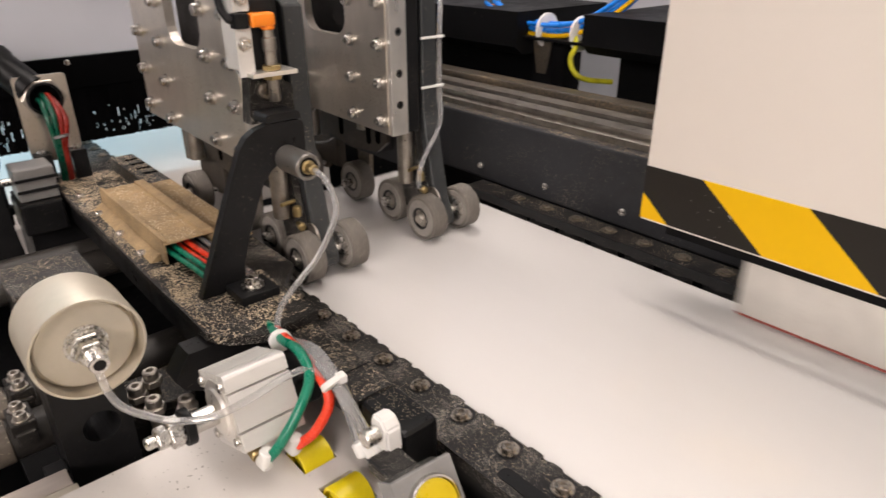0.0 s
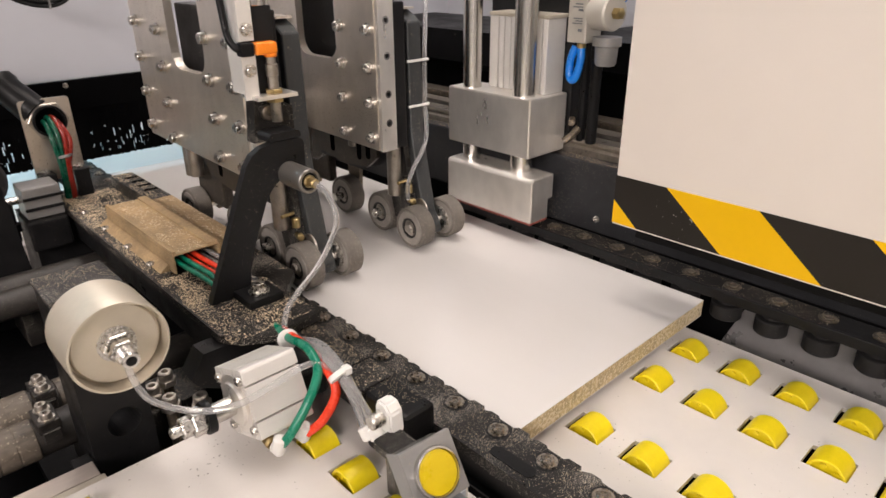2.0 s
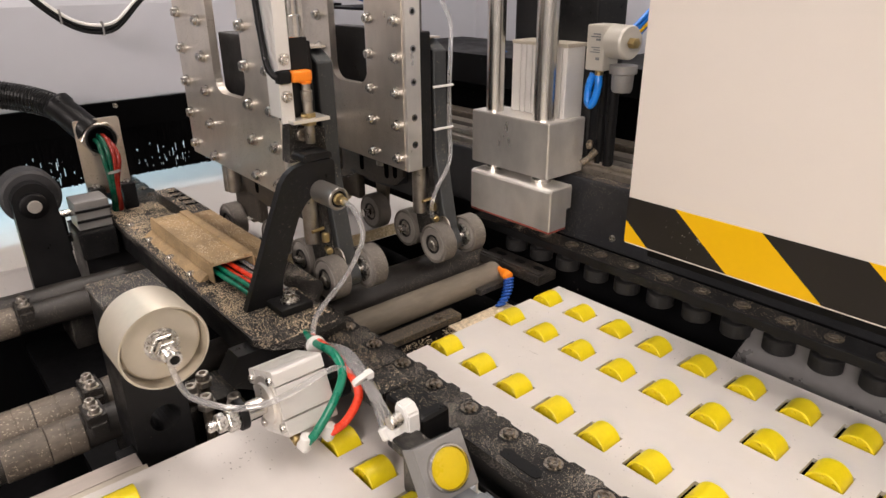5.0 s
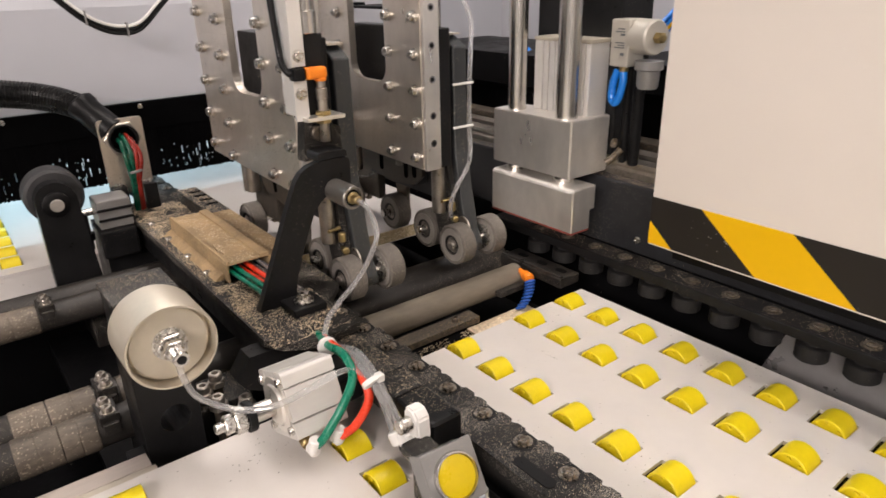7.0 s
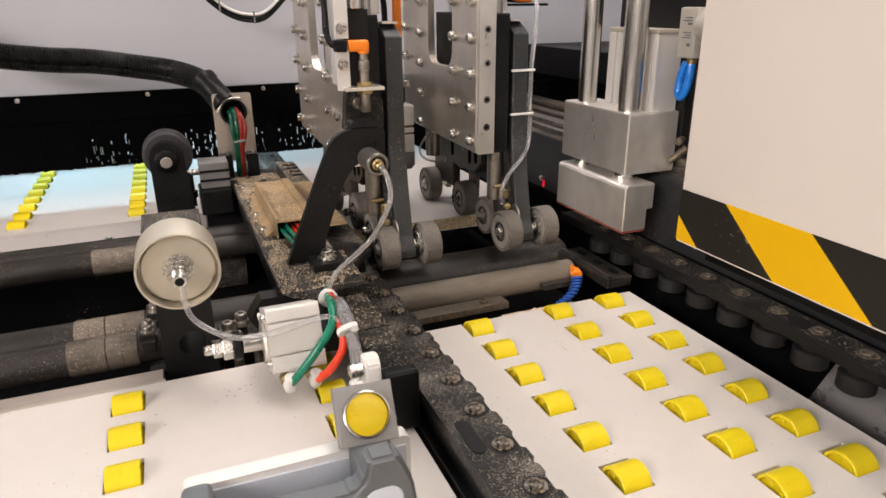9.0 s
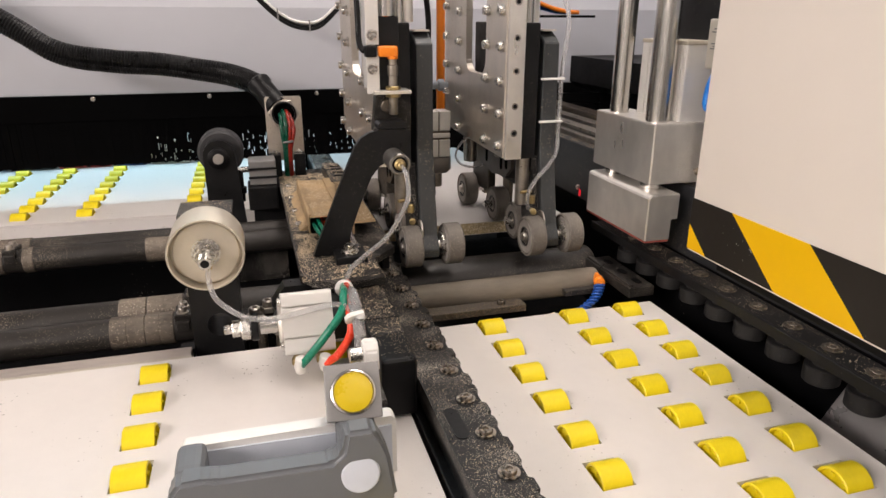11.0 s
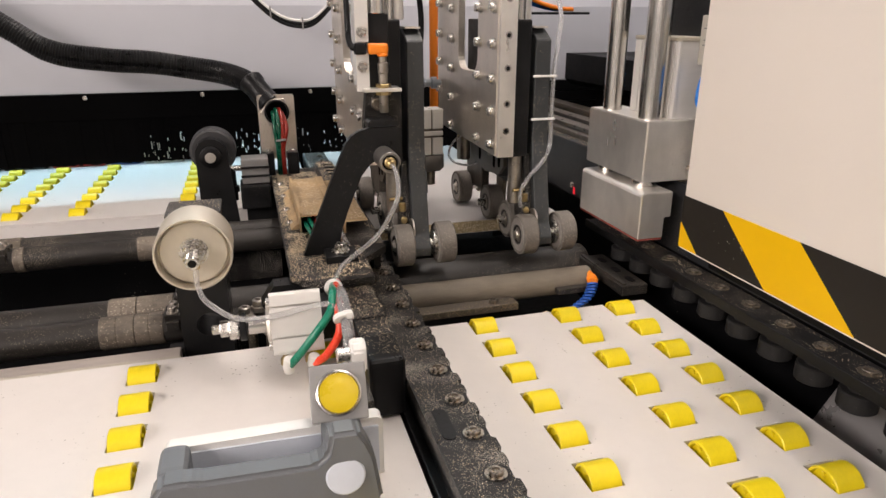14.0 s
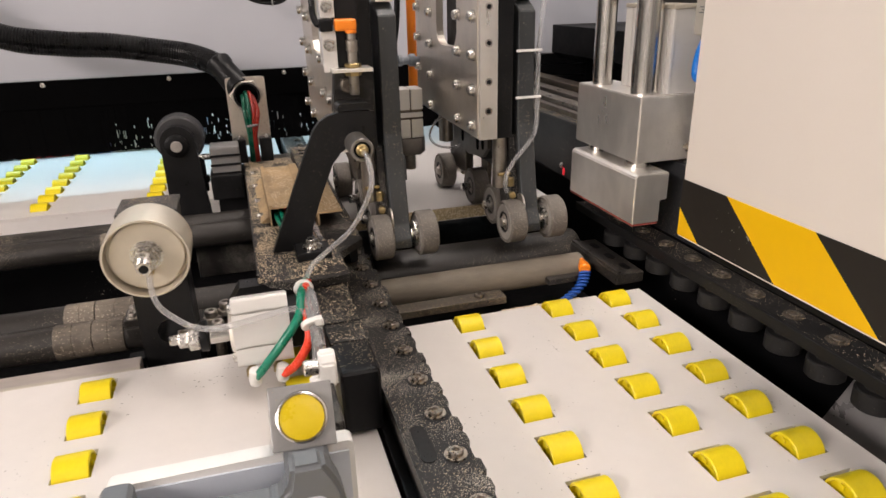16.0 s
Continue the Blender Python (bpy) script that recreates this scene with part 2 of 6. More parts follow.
def sheet(bm, outline, plane, a, b):
    """An outline of (u, v) pushed from a to b along the plane's normal. plane: 'x' (y, z), 'y' (x, z) or 'z' (x, y)."""
    def at(u, v, w):
        return {"x": (w, u, v), "y": (u, w, v), "z": (u, v, w)}[plane]
    lo, hi = [bm.verts.new(at(u, v, a)) for u, v in outline], [bm.verts.new(at(u, v, b)) for u, v in outline]
    bm.faces.new(lo[::-1])
    bm.faces.new(hi)
    for i in range(len(lo)):
        j = (i + 1) % len(lo)
        bm.faces.new((lo[i], lo[j], hi[j], hi[i]))
    bmesh.ops.recalc_face_normals(bm, faces=bm.faces[:])
    return bm


def sheet_with_hole(bm, outline, centre, r, plane, a, b, n=28):
    """As sheet(), with one round hole right through."""
    def at(u, v, w):
        return {"x": (w, u, v), "y": (u, w, v), "z": (u, v, w)}[plane]
    es = []
    for loop in (outline, [(centre[0] + r * math.cos(2 * math.pi * k / n), centre[1] + r * math.sin(2 * math.pi * k / n)) for k in range(n)]):
        vs = [bm.verts.new(at(u, v, a)) for u, v in loop]
        es += [bm.edges.new((vs[i], vs[(i + 1) % len(vs)])) for i in range(len(vs))]
    bmesh.ops.triangle_fill(bm, use_beauty=True, use_dissolve=False, edges=es)
    got = bmesh.ops.extrude_face_region(bm, geom=bm.faces[:])["geom"]
    bmesh.ops.translate(bm, verts=[g for g in got if isinstance(g, bmesh.types.BMVert)], vec=Vector(at(0, 0, b)) - Vector(at(0, 0, a)))
    bmesh.ops.recalc_face_normals(bm, faces=bm.faces[:])
    return bm


def arc(cx, cy, r, a0, a1, n=6):
    return [(cx + r * math.cos(radians(a0 + (a1 - a0) * i / n)), cy + r * math.sin(radians(a0 + (a1 - a0) * i / n))) for i in range(n + 1)]


def smooth_line(points, per=8):
    pts = [Vector(p) for p in points]
    pts = [2 * pts[0] - pts[1]] + pts + [2 * pts[-1] - pts[-2]]
    out = []
    for i in range(1, len(pts) - 2):
        p0, p1, p2, p3 = pts[i - 1:i + 3]
        for k in range(per):
            t = k / per
            out.append(0.5 * (2 * p1 + (p2 - p0) * t + (2 * p0 - 5 * p1 + 4 * p2 - p3) * t * t + (3 * p1 - p0 - 3 * p2 + p3) * t ** 3))
    out.append(pts[-2])
    return out


def tube(bm, points, r, seg=12, per=8, ribs=0.0, pitch=0.006):
    """A round tube through the points; ribs makes it corrugated."""
    line = smooth_line(points, per)
    if ribs:
        fine, run = [line[0]], 0.0
        for a, b in zip(line, line[1:]):
            n = max(1, int((b - a).length / (pitch / 4)))
            fine += [a.lerp(b, (k + 1) / n) for k in range(n)]
        line = fine
    rings, side = [], None
    for i, p in enumerate(line):
        d = (line[min(i + 1, len(line) - 1)] - line[max(i - 1, 0)]).normalized()
        if side is None:
            side = d.orthogonal().normalized()
        side = (side - d * side.dot(d)).normalized()
        other = d.cross(side)
        q = r - ribs * (1 if i % 4 in (2, 3) else 0) if ribs else r
        rings.append([bm.verts.new(p + q * (math.cos(2 * math.pi * k / seg) * side + math.sin(2 * math.pi * k / seg) * other)) for k in range(seg)])
    for a, b in zip(rings, rings[1:]):
        for k in range(seg):
            f = bm.faces.new((a[k], a[(k + 1) % seg], b[(k + 1) % seg], b[k]))
            f.smooth = not ribs
    bm.faces.new(rings[0][::-1])
    bm.faces.new(rings[-1])
    return bm


def hexagon(bm, at, axis, r, h):
    lathe(bm, at, axis, [(r * 0.93, 0), (r, h * 0.12), (r, h * 0.88), (r * 0.93, h)], 6)
    for f in bm.faces:
        f.smooth = False
    return bm


def to_mesh(name, bm, mat, shift=(0, 0, 0)):
    me = bpy.data.meshes.new(name)
    bmesh.ops.recalc_face_normals(bm, faces=bm.faces[:])
    for e in bm.edges:
        if len(e.link_faces) == 2 and e.calc_face_angle(0) > 0.6:
            e.smooth = False
    bmesh.ops.translate(bm, verts=bm.verts[:], vec=-Vector(shift))
    bm.to_mesh(me)
    bm.free()
    for m in (mat if isinstance(mat, (list, tuple)) else [mat]):
        me.materials.append(m)
    return me


def thing(name, at, label, category, group="", kind=""):
    ob = new(name)
    ob.empty_display_size = 0.02
    ob.location = at
    ORIGIN[ob] = Vector(at)
    return tagged(ob, label, category, group, kind)


def part(name, bm, mat, parent, label=""):
    """Links a bmesh, given in world places, as one mesh under a thing or a part."""
    ob = new(name, to_mesh(name, bm, mat, ORIGIN[parent]))
    ob.parent = parent
    ORIGIN[ob] = ORIGIN[parent]
    return tagged(ob, label)


def piece(name, me, parent, at, turn=None, label=""):
    """An object of its own on a shared mesh, at a world place, under a thing or a part."""
    ob = new(name, me)
    ob.parent = parent
    ob.matrix_basis = Matrix.Translation(Vector(at) - ORIGIN[parent]) @ (turn or Matrix())
    ORIGIN[ob] = Vector(at)
    return tagged(ob, label)


def solid(name, bm, mat, at, label, category, group="", kind=""):
    """A thing that is one mesh."""
    ob = new(name, to_mesh(name, bm, mat, at))
    ob.location = at
    ORIGIN[ob] = Vector(at)
    return tagged(ob, label, category, group, kind)


def B():
    return bmesh.new()


def screw_mesh(name, r, h, mat, washer=0.0):
    """A socket cap screw head on z, its foot at 0."""
    bm = B()
    if washer:
        lathe(bm, (0, 0, 0), (0, 0, 1), [(washer, 0), (washer, 0.0012)], 18)
    lathe(bm, (0, 0, 0.0011 if washer else 0), (0, 0, 1), [(r, 0), (r, h * 0.8), (r * 0.88, h), (r * 0.5, h), (r * 0.46, h * 0.45)], 14)
    return to_mesh(name, bm, mat)


# ---------------------------------------------------------------- the hall round the machine
def hall():
    solid("floor", box(B(), -3.2, 3.4, -3.0, 4.2, -0.1, 0.0), CONCRETE, (0, 0, 0), "grey concrete workshop floor", "floor", kind="structure")
    solid("wall_south", box(B(), -3.2, 3.4, -3.1, -3.0, 0, 3.0), HALL_WALL, (0, -3, 0), "plain light grey hall wall", "wall", kind="structure")
    solid("wall_north", box(B(), -3.2, 3.4, 4.2, 4.3, 0, 3.0), HALL_WALL, (0, 4.2, 0), "plain light grey hall wall", "wall", kind="structure")
    solid("wall_west", box(B(), -3.3, -3.2, -3.0, 4.2, 0, 3.0), HALL_WALL, (-3.2, 0, 0), "plain light grey hall wall", "wall", kind="structure")
    solid("wall_east", box(B(), 3.4, 3.5, -3.0, 4.2, 0, 3.0), HALL_WALL, (3.4, 0, 0), "plain light grey hall wall", "wall", kind="structure")
    solid("ceiling", box(B(), -3.3, 3.5, -3.1, 4.3, 3.0, 3.1), HALL_WALL, (0, 0, 3), "plain light grey hall ceiling", "ceiling", kind="structure")


def added_strip_light(x, y, z, sx, sy, watts, colour, cool, tilt, fixed):
    """An added, unseen hanging light; tilt leans its face towards +x, fixed is the height of what it hangs from."""
    t = thing("added_strip_light", (x, y, z), "unseen added strip light with a glowing diffuser", "lamp", "strip lights")
    m = pose(x, y, z, 0, -tilt, 0)
    bm = box(B(), -sx / 2 - 0.02, sx / 2 + 0.02, -sy / 2 - 0.02, sy / 2 + 0.02, 0.012, 0.06, 0.005)
    bm.transform(m)
    part("housing", bm, WALL_WHITE, t)
    bm = box(B(), -sx / 2, sx / 2, -sy / 2, sy / 2, 0.004, 0.0118)
    bm.transform(m)
    part("diffuser", bm, LED_COOL if cool else LED_WARM, t)
    part("hanger", rod(B(), (x, y, z + 0.045), (x, y, fixed), 0.006), BRIGHT, t)
    la = bpy.data.lights.new("added_lamp", "AREA")
    la.shape, la.size, la.size_y, la.energy, la.color = "RECTANGLE", sx, sy, watts, colour
    new("added_lamp", la).matrix_world = m


# Unseen lights, added: warm ones brighten the machine, cool ones tint the far table.
LAMPS = [
    (0.50, 0.70, 2.55, 0.35, 2.2, 12.5, (1.0, 0.857, 0.83), False, 0, 3.0),
    (-2.6, -1.5, 2.45, 0.75, 2.9, 69, (1.0, 0.857, 0.83), False, 50, 3.0),
    (0.95, -1.5, 2.5, 1.8, 0.35, 11, (1.0, 0.857, 0.83), False, 0, 3.0),
    # Added behind the casing only to turn the far table bluish.
    (-0.30, 1.36, 1.34, 1.3, 0.06, 2.7, (0.42, 0.78, 1.0), True, 0, 3.0),
    (-0.5, 2.3, 2.5, 2.2, 0.3, 13, (0.45, 0.84, 1.0), True, 0, 3.0),
]


# ---------------------------------------------------------------- machine bed, tables and rollers
Z0 = 0.90
PITCH = 0.0484


def roller_holes(x0, x1, y0, y1, cols, rows):
    """A white board with a slot through it for each roller."""
    xs = sorted({x0, x1} | {c + d * 0.0130 for c in cols for d in (-1, 1)})
    ys = sorted({y0, y1} | {r - 0.0146 for r in rows} | {min(r + 0.0168, y1 - 0.002) for r in rows})
    bm = B()
    for i in range(len(xs) - 1):
        for j in range(len(ys) - 1):
            mx, my = (xs[i] + xs[i + 1]) / 2, (ys[j] + ys[j + 1]) / 2
            if any(abs(mx - c) < 0.0130 for c in cols) and any(-0.0146 < my - r < 0.0168 for r in rows):
                continue
            box(bm, xs[i], xs[i + 1], ys[j], ys[j + 1], Z0 - 0.004, Z0)
    bmesh.ops.remove_doubles(bm, verts=bm.verts[:], dist=1e-5)
    seen, kill = {}, []
    for f in bm.faces:
        k = tuple(round(c, 4) for c in f.calc_center_median())
        if k in seen:
            kill += [f, seen[k]]
        seen[k] = f
    bmesh.ops.delete(bm, geom=list(set(kill)), context="FACES_ONLY")
    return bm


def roller_mesh():
    """A yellow wheel with a raised rim on both sides and a hub, its axle along x, its top at 0.009."""
    bm = B()
    r, w = 0.0142, 0.0116
    lathe(bm, (-w, 0, -0.0052), (1, 0, 0), [(0.004, 0.003), (0.0114, 0.003), (0.0122, 0), (r - 0.0006, 0), (r, 0.0006), (r, 2 * w - 0.0006),
                                          (r - 0.0006, 2 * w), (0.0122, 2 * w), (0.0114, 2 * w - 0.003), (0.004, 2 * w - 0.003)], 36)
    for k in range(5):
        a = 2 * math.pi * k / 5
        lathe(bm, (-w + 0.0012, 0.0085 * math.cos(a), -0.0052 + 0.0085 * math.sin(a)), (1, 0, 0), [(0.002, 0), (0.002, 2 * w - 0.0024)], 8)
    return to_mesh("roller", bm, YELLOW)


ROLLER = roller_mesh()


def table(name, x0, x1, y0, y1, cols, rows, label, lip):
    t = thing(name, ((x0 + x1) / 2, (y0 + y1) / 2, Z0 - 0.018), label, "roller table")
    part("board", roller_holes(x0, x1, y0, y1, cols, rows), WHITE_TABLE, t)
    # Channels coloured black so that the gaps round the rollers read as shaded.
    for c in cols:
        bm = box(B(), c - 0.02, c + 0.02, y0 + 0.005, y1 - 0.005, Z0 - 0.055, Z0 - 0.050)
        for d in (-1, 1):
            box(bm, c + d * 0.0185 - 0.0015, c + d * 0.0185 + 0.0015, y0 + 0.005, y1 - 0.005, Z0 - 0.0501, Z0 - 0.0045)
        part("roller_channel", bm, BLACK_DEEP, t, "channel under the rollers, black for the slots' shade")
    for c in cols:
        for r in rows:
            piece("roller", ROLLER, t, (c, r, Z0))
    for y, z0, z1 in lip:
        part("apron", box(B(), x0, x1, y, y + 0.004, z0, z1, 0.001), WHITE_TABLE, t)
    return t


def tables():
    near_rows = [0.3865 - PITCH * k for k in range(12)]
    table("roller_table", 0.264, 0.528, -0.45, 0.402, [0.3305, 0.4245, 0.4895], near_rows,
          "white laminate feed table with rows of yellow rollers", [(0.398, 0.86, 0.8957)])
    table("side_table", -0.75, 0.2125, -0.45, 0.405, [-0.345, -0.255, -0.16, 0.0050, 0.1650], [0.3790 - PITCH * k for k in range(12)],
          "white laminate side table with yellow rollers", [(0.401, 0.86, 0.8957)])
    far_rows = [0.9571 + PITCH * k for k in range(8)]
    table("far_table", -0.75, 0.2125, 0.918, 1.75, [-0.345, -0.26, -0.165, 0.0], far_rows,
          "white laminate table with yellow rollers behind the tubes", [(0.918, 0.862, 0.8957)])
    table("outfeed_table", 0.262, 0.545, 0.905, 1.75, [], [], "white laminate outfeed table", [(0.905, 0.86, 0.8957)])
    bm = B()
    box(bm, -0.75, 0.2125, 0.868, 0.9175, 0.850, 0.860, 0.003)
    part("sill", bm, WALL_WHITE, bpy.data.objects["far_table"])
    part("skirt", box(B(), -0.75, 0.2125, 0.868, 0.872, 0.72, 0.8498), BLACK_DEEP, bpy.data.objects["far_table"], "black sheet below the sill")
    bolt = screw_mesh("table_bolt", 0.006, 0.004, BRIGHT)
    for x in (-0.35, -0.043):
        piece("bolt", bolt, bpy.data.objects["far_table"], (x, 0.9178, 0.8750), turned((0, -1, 0)), label="dark round bolt")


def bed():
    t = thing("machine_bed", (0.07, 0.6, 0), "black sheet metal bed of the machine", "machine bed")
    for nm, q in (("bottom_sheet", (-0.9, 1.05, -0.55, 1.78, 0.70, 0.72)), ("front_panel", (-0.9, 1.05, -0.57, -0.55, 0.0, 0.86)), ("side_panel", (-0.92, -0.9, -0.57, 1.80, 0.0, 0.86)),
                  ("side_panel", (1.05, 1.07, -0.57, 1.80, 0.0, 0.86)), ("back_panel", (-0.9, 1.05, 1.78, 1.80, 0.0, 0.86)),
                  ("tray", (0.262, 0.56, 0.41, 0.90, 0.80, 0.815)), ("tray", (0.012, 0.22, 0.41, 0.91, 0.80, 0.815))):
        part(nm, box(B(), *q), BLACK_DEEP, t)
    # grey guide sheet beyond the near table
    bm = B()
    sheet(bm, [(0.531, -0.5), (0.5842, -0.5), (0.5842, 0.208), (0.531, 0.196)], "z", 0.850, 0.853)
    sheet(bm, [(-0.5, 0.850), (0.208, 0.850), (0.184, 0.913), (0.180, 0.929), (-0.5, 0.929)], "x", 0.5843, 0.5872)
    solid("guide_sheet", bm, GUIDE_GREY, (0.56, 0.0, 0.850), "bent grey sheet metal guide below the side rollers", "guide sheet")


# ---------------------------------------------------------------- chipboard panel that is fed through
PANEL_X0, PANEL_X1, PANEL_Z0, PANEL_Z1, PANEL_END, PANEL_LEN = 0.262, 0.545, 0.909, 0.927, 0.2115, 0.86


def chip_panel():
    t = thing("chipboard_panel", (0.4, PANEL_END, PANEL_Z0), "white melamine faced chipboard panel with raw edges lying on the rollers", "panel")
    part("core", box(B(), PANEL_X0, PANEL_X1, PANEL_END, PANEL_END + PANEL_LEN, PANEL_Z0 + 0.0006, PANEL_Z1 - 0.0006), CHIPBOARD, t, "raw speckled chipboard core")
    part("face", box(B(), PANEL_X0 - 0.0002, PANEL_X1 + 0.0002, PANEL_END - 0.0002, PANEL_END + PANEL_LEN + 0.0002, PANEL_Z1 - 0.0005, PANEL_Z1), PANEL_FACE, t, "white melamine face")
    part("backing", box(B(), PANEL_X0 - 0.0002, PANEL_X1 + 0.0002, PANEL_END - 0.0002, PANEL_END + PANEL_LEN + 0.0002, PANEL_Z0, PANEL_Z0 + 0.0005), PANEL_FACE, t, "white melamine backing")
    return t


# ---------------------------------------------------------------- edge rails on both sides of the feed path
CHAIN = 0.0446


def left_rail():
    t = thing("edge_rail", (0.238, 0.2, 0.885), "black dusty edge rail with scalloped side and recessed screws", "rail", "edge rails")
    out = [(0.2195, -0.45)]
    for k in range(39):
        yc = 0.3073 - CHAIN * 17 + CHAIN * k
        out += [(0.2560, yc - 0.0195), (0.2605, yc - 0.0185)] + [(0.2605, yc - 0.008), (0.2575, yc - 0.006)] + [(0.2580, yc + 0.008), (0.2600, yc + 0.0105), (0.2600, yc + 0.018)]
    out += [(0.2585, 1.30), (0.2195, 1.30)]
    part("bar", sheet(B(), out, "z", 0.921, 0.931), BLACK_STEEL, t)
    bm = B()
    box(bm, 0.2225, 0.2300, -0.45, 1.30, 0.885, 0.9208)
    box(bm, 0.2155, 0.2240, -0.45, 0.36, 0.885, 0.903, 0.001)
    part("web", bm, BLACK_CLEAN, t)
    sc = screw_mesh("rail_screw", 0.0050, 0.0026, WORN_SCREW, 0.0074)
    # Flat dark disc on the bar paints the shade of a screw recess.
    recess_shade = to_mesh("recess", lathe(B(), (0, 0, 0), (0, 0, 1), [(0.0096, 0), (0.0096, 0.00025)], 24), BLACK_CLEAN)
    for k in range(36):
        piece("recess", recess_shade, t, (0.2478, 0.3073 - CHAIN * 16 + CHAIN * k, 0.9310), label="flat dark disc for the shade round the screw")
        piece("screw", sc, t, (0.2470, 0.3073 - CHAIN * 16 + CHAIN * k, 0.9313))
    for k in range(22):
        bm = B()
        if k == 0:
            lathe(bm, (0, 0, 0), (0, 0, 1), [(0.0150, 0), (0.016, 0.001), (0.016, 0.020), (0.0150, 0.021)], 20)
            roll = to_mesh("side_roller", bm, RUBBER_DARK)
        else:
            bm.free()
        piece("side_roller", roll, t, (0.2465, 0.3073 - CHAIN * 16 + CHAIN * k, 0.8965))
    # Flat black shapes on the bar, painted for the shade inside its slots.
    for y in (0.19, -0.05):
        bm = sheet(B(), arc(0.2305, y + 0.014, 0.0052, 0, 180) + arc(0.2305, y - 0.014, 0.0052, 180, 360), "z", 0.9312, 0.9317)
        part("slot", bm, BLACK_PLASTIC, t)


def right_rail():
    t = thing("edge_rail", (0.57, 0.2, 0.9), "black dusty edge rail with dark grey rubber side rollers under it", "rail", "edge rails")
    bm = B()
    box(bm, 0.5500, 0.5845, -0.5, 0.585, 0.9300, 0.9400, 0.0015)
    box(bm, 0.5455, 0.5498, -0.5, 0.580, 0.9320, 0.9425, 0.001)
    part("bar", bm, BLACK_CLEAN, t)
    sc = screw_mesh("rail_screw", 0.0058, 0.0020, OILED, 0.0085)
    bm = B()
    lathe(bm, (0, 0, 0), (0, 0, 1), [(0.0140, 0.003), (0.0152, 0.0042), (0.0152, 0.0175), (0.0140, 0.0185), (0.0085, 0.0185), (0.0085, 0.0255)], 28)
    roll = to_mesh("side_roller", bm, SHADED_RUBBER)
    for k in range(23):
        y = 0.1503 - 0.0444 * 14 + 0.0444 * k
        piece("screw", sc, t, (0.5675, y, 0.9401))
        piece("side_roller", roll, t, (0.562, y, 0.9070), label="dark grey rubber roller")


# ---------------------------------------------------------------- tubes and rollers that run across the machine
def cross_tube(y, z, r, x0, x1, collars, label):
    t = thing("cross_tube", ((x0 + x1) / 2, y, z), label, "tube", "cross tubes")
    part("pipe", rod(B(), (x0, y, z), (x1, y, z), r, seg=40), DARK_TUBE, t)
    for a, b, lug in collars:
        bm = B()
        lathe(bm, (a, y, z), (1, 0, 0), [(r + 0.0003, 0), (r + 0.0011, 0.0006), (r + 0.0011, (b - a) * 0.47), (r + 0.0006, (b - a) * 0.48), (r + 0.0006, (b - a) * 0.52), (r + 0.0011, (b - a) * 0.53), (r + 0.0011, b - a - 0.0006), (r + 0.0003, b - a)], 40)
        c = part("collar", bm, COLLAR, t, "dusty split collar")
        if not lug:
            continue
        bm = B()
        box(bm, b + 0.002, b + 0.019, y - 0.017, y + 0.012, z + r * 0.62, z + r + 0.004, 0.0015)
        box(bm, b + 0.004, b + 0.017, y - 0.021, y - 0.016, z + r * 0.2, z + r * 0.85, 0.0012)
        c = part("clamp_lug", bm, WORN_BLACK, t)
        sm = screw_mesh("lug_screw", 0.0045, 0.005, OILED_BRIGHT, 0.0062)
        for dy in (-0.0105, 0.0045):
            piece("screw", sm, c, (b + 0.0105, y + dy, z + r + 0.004))
    return t


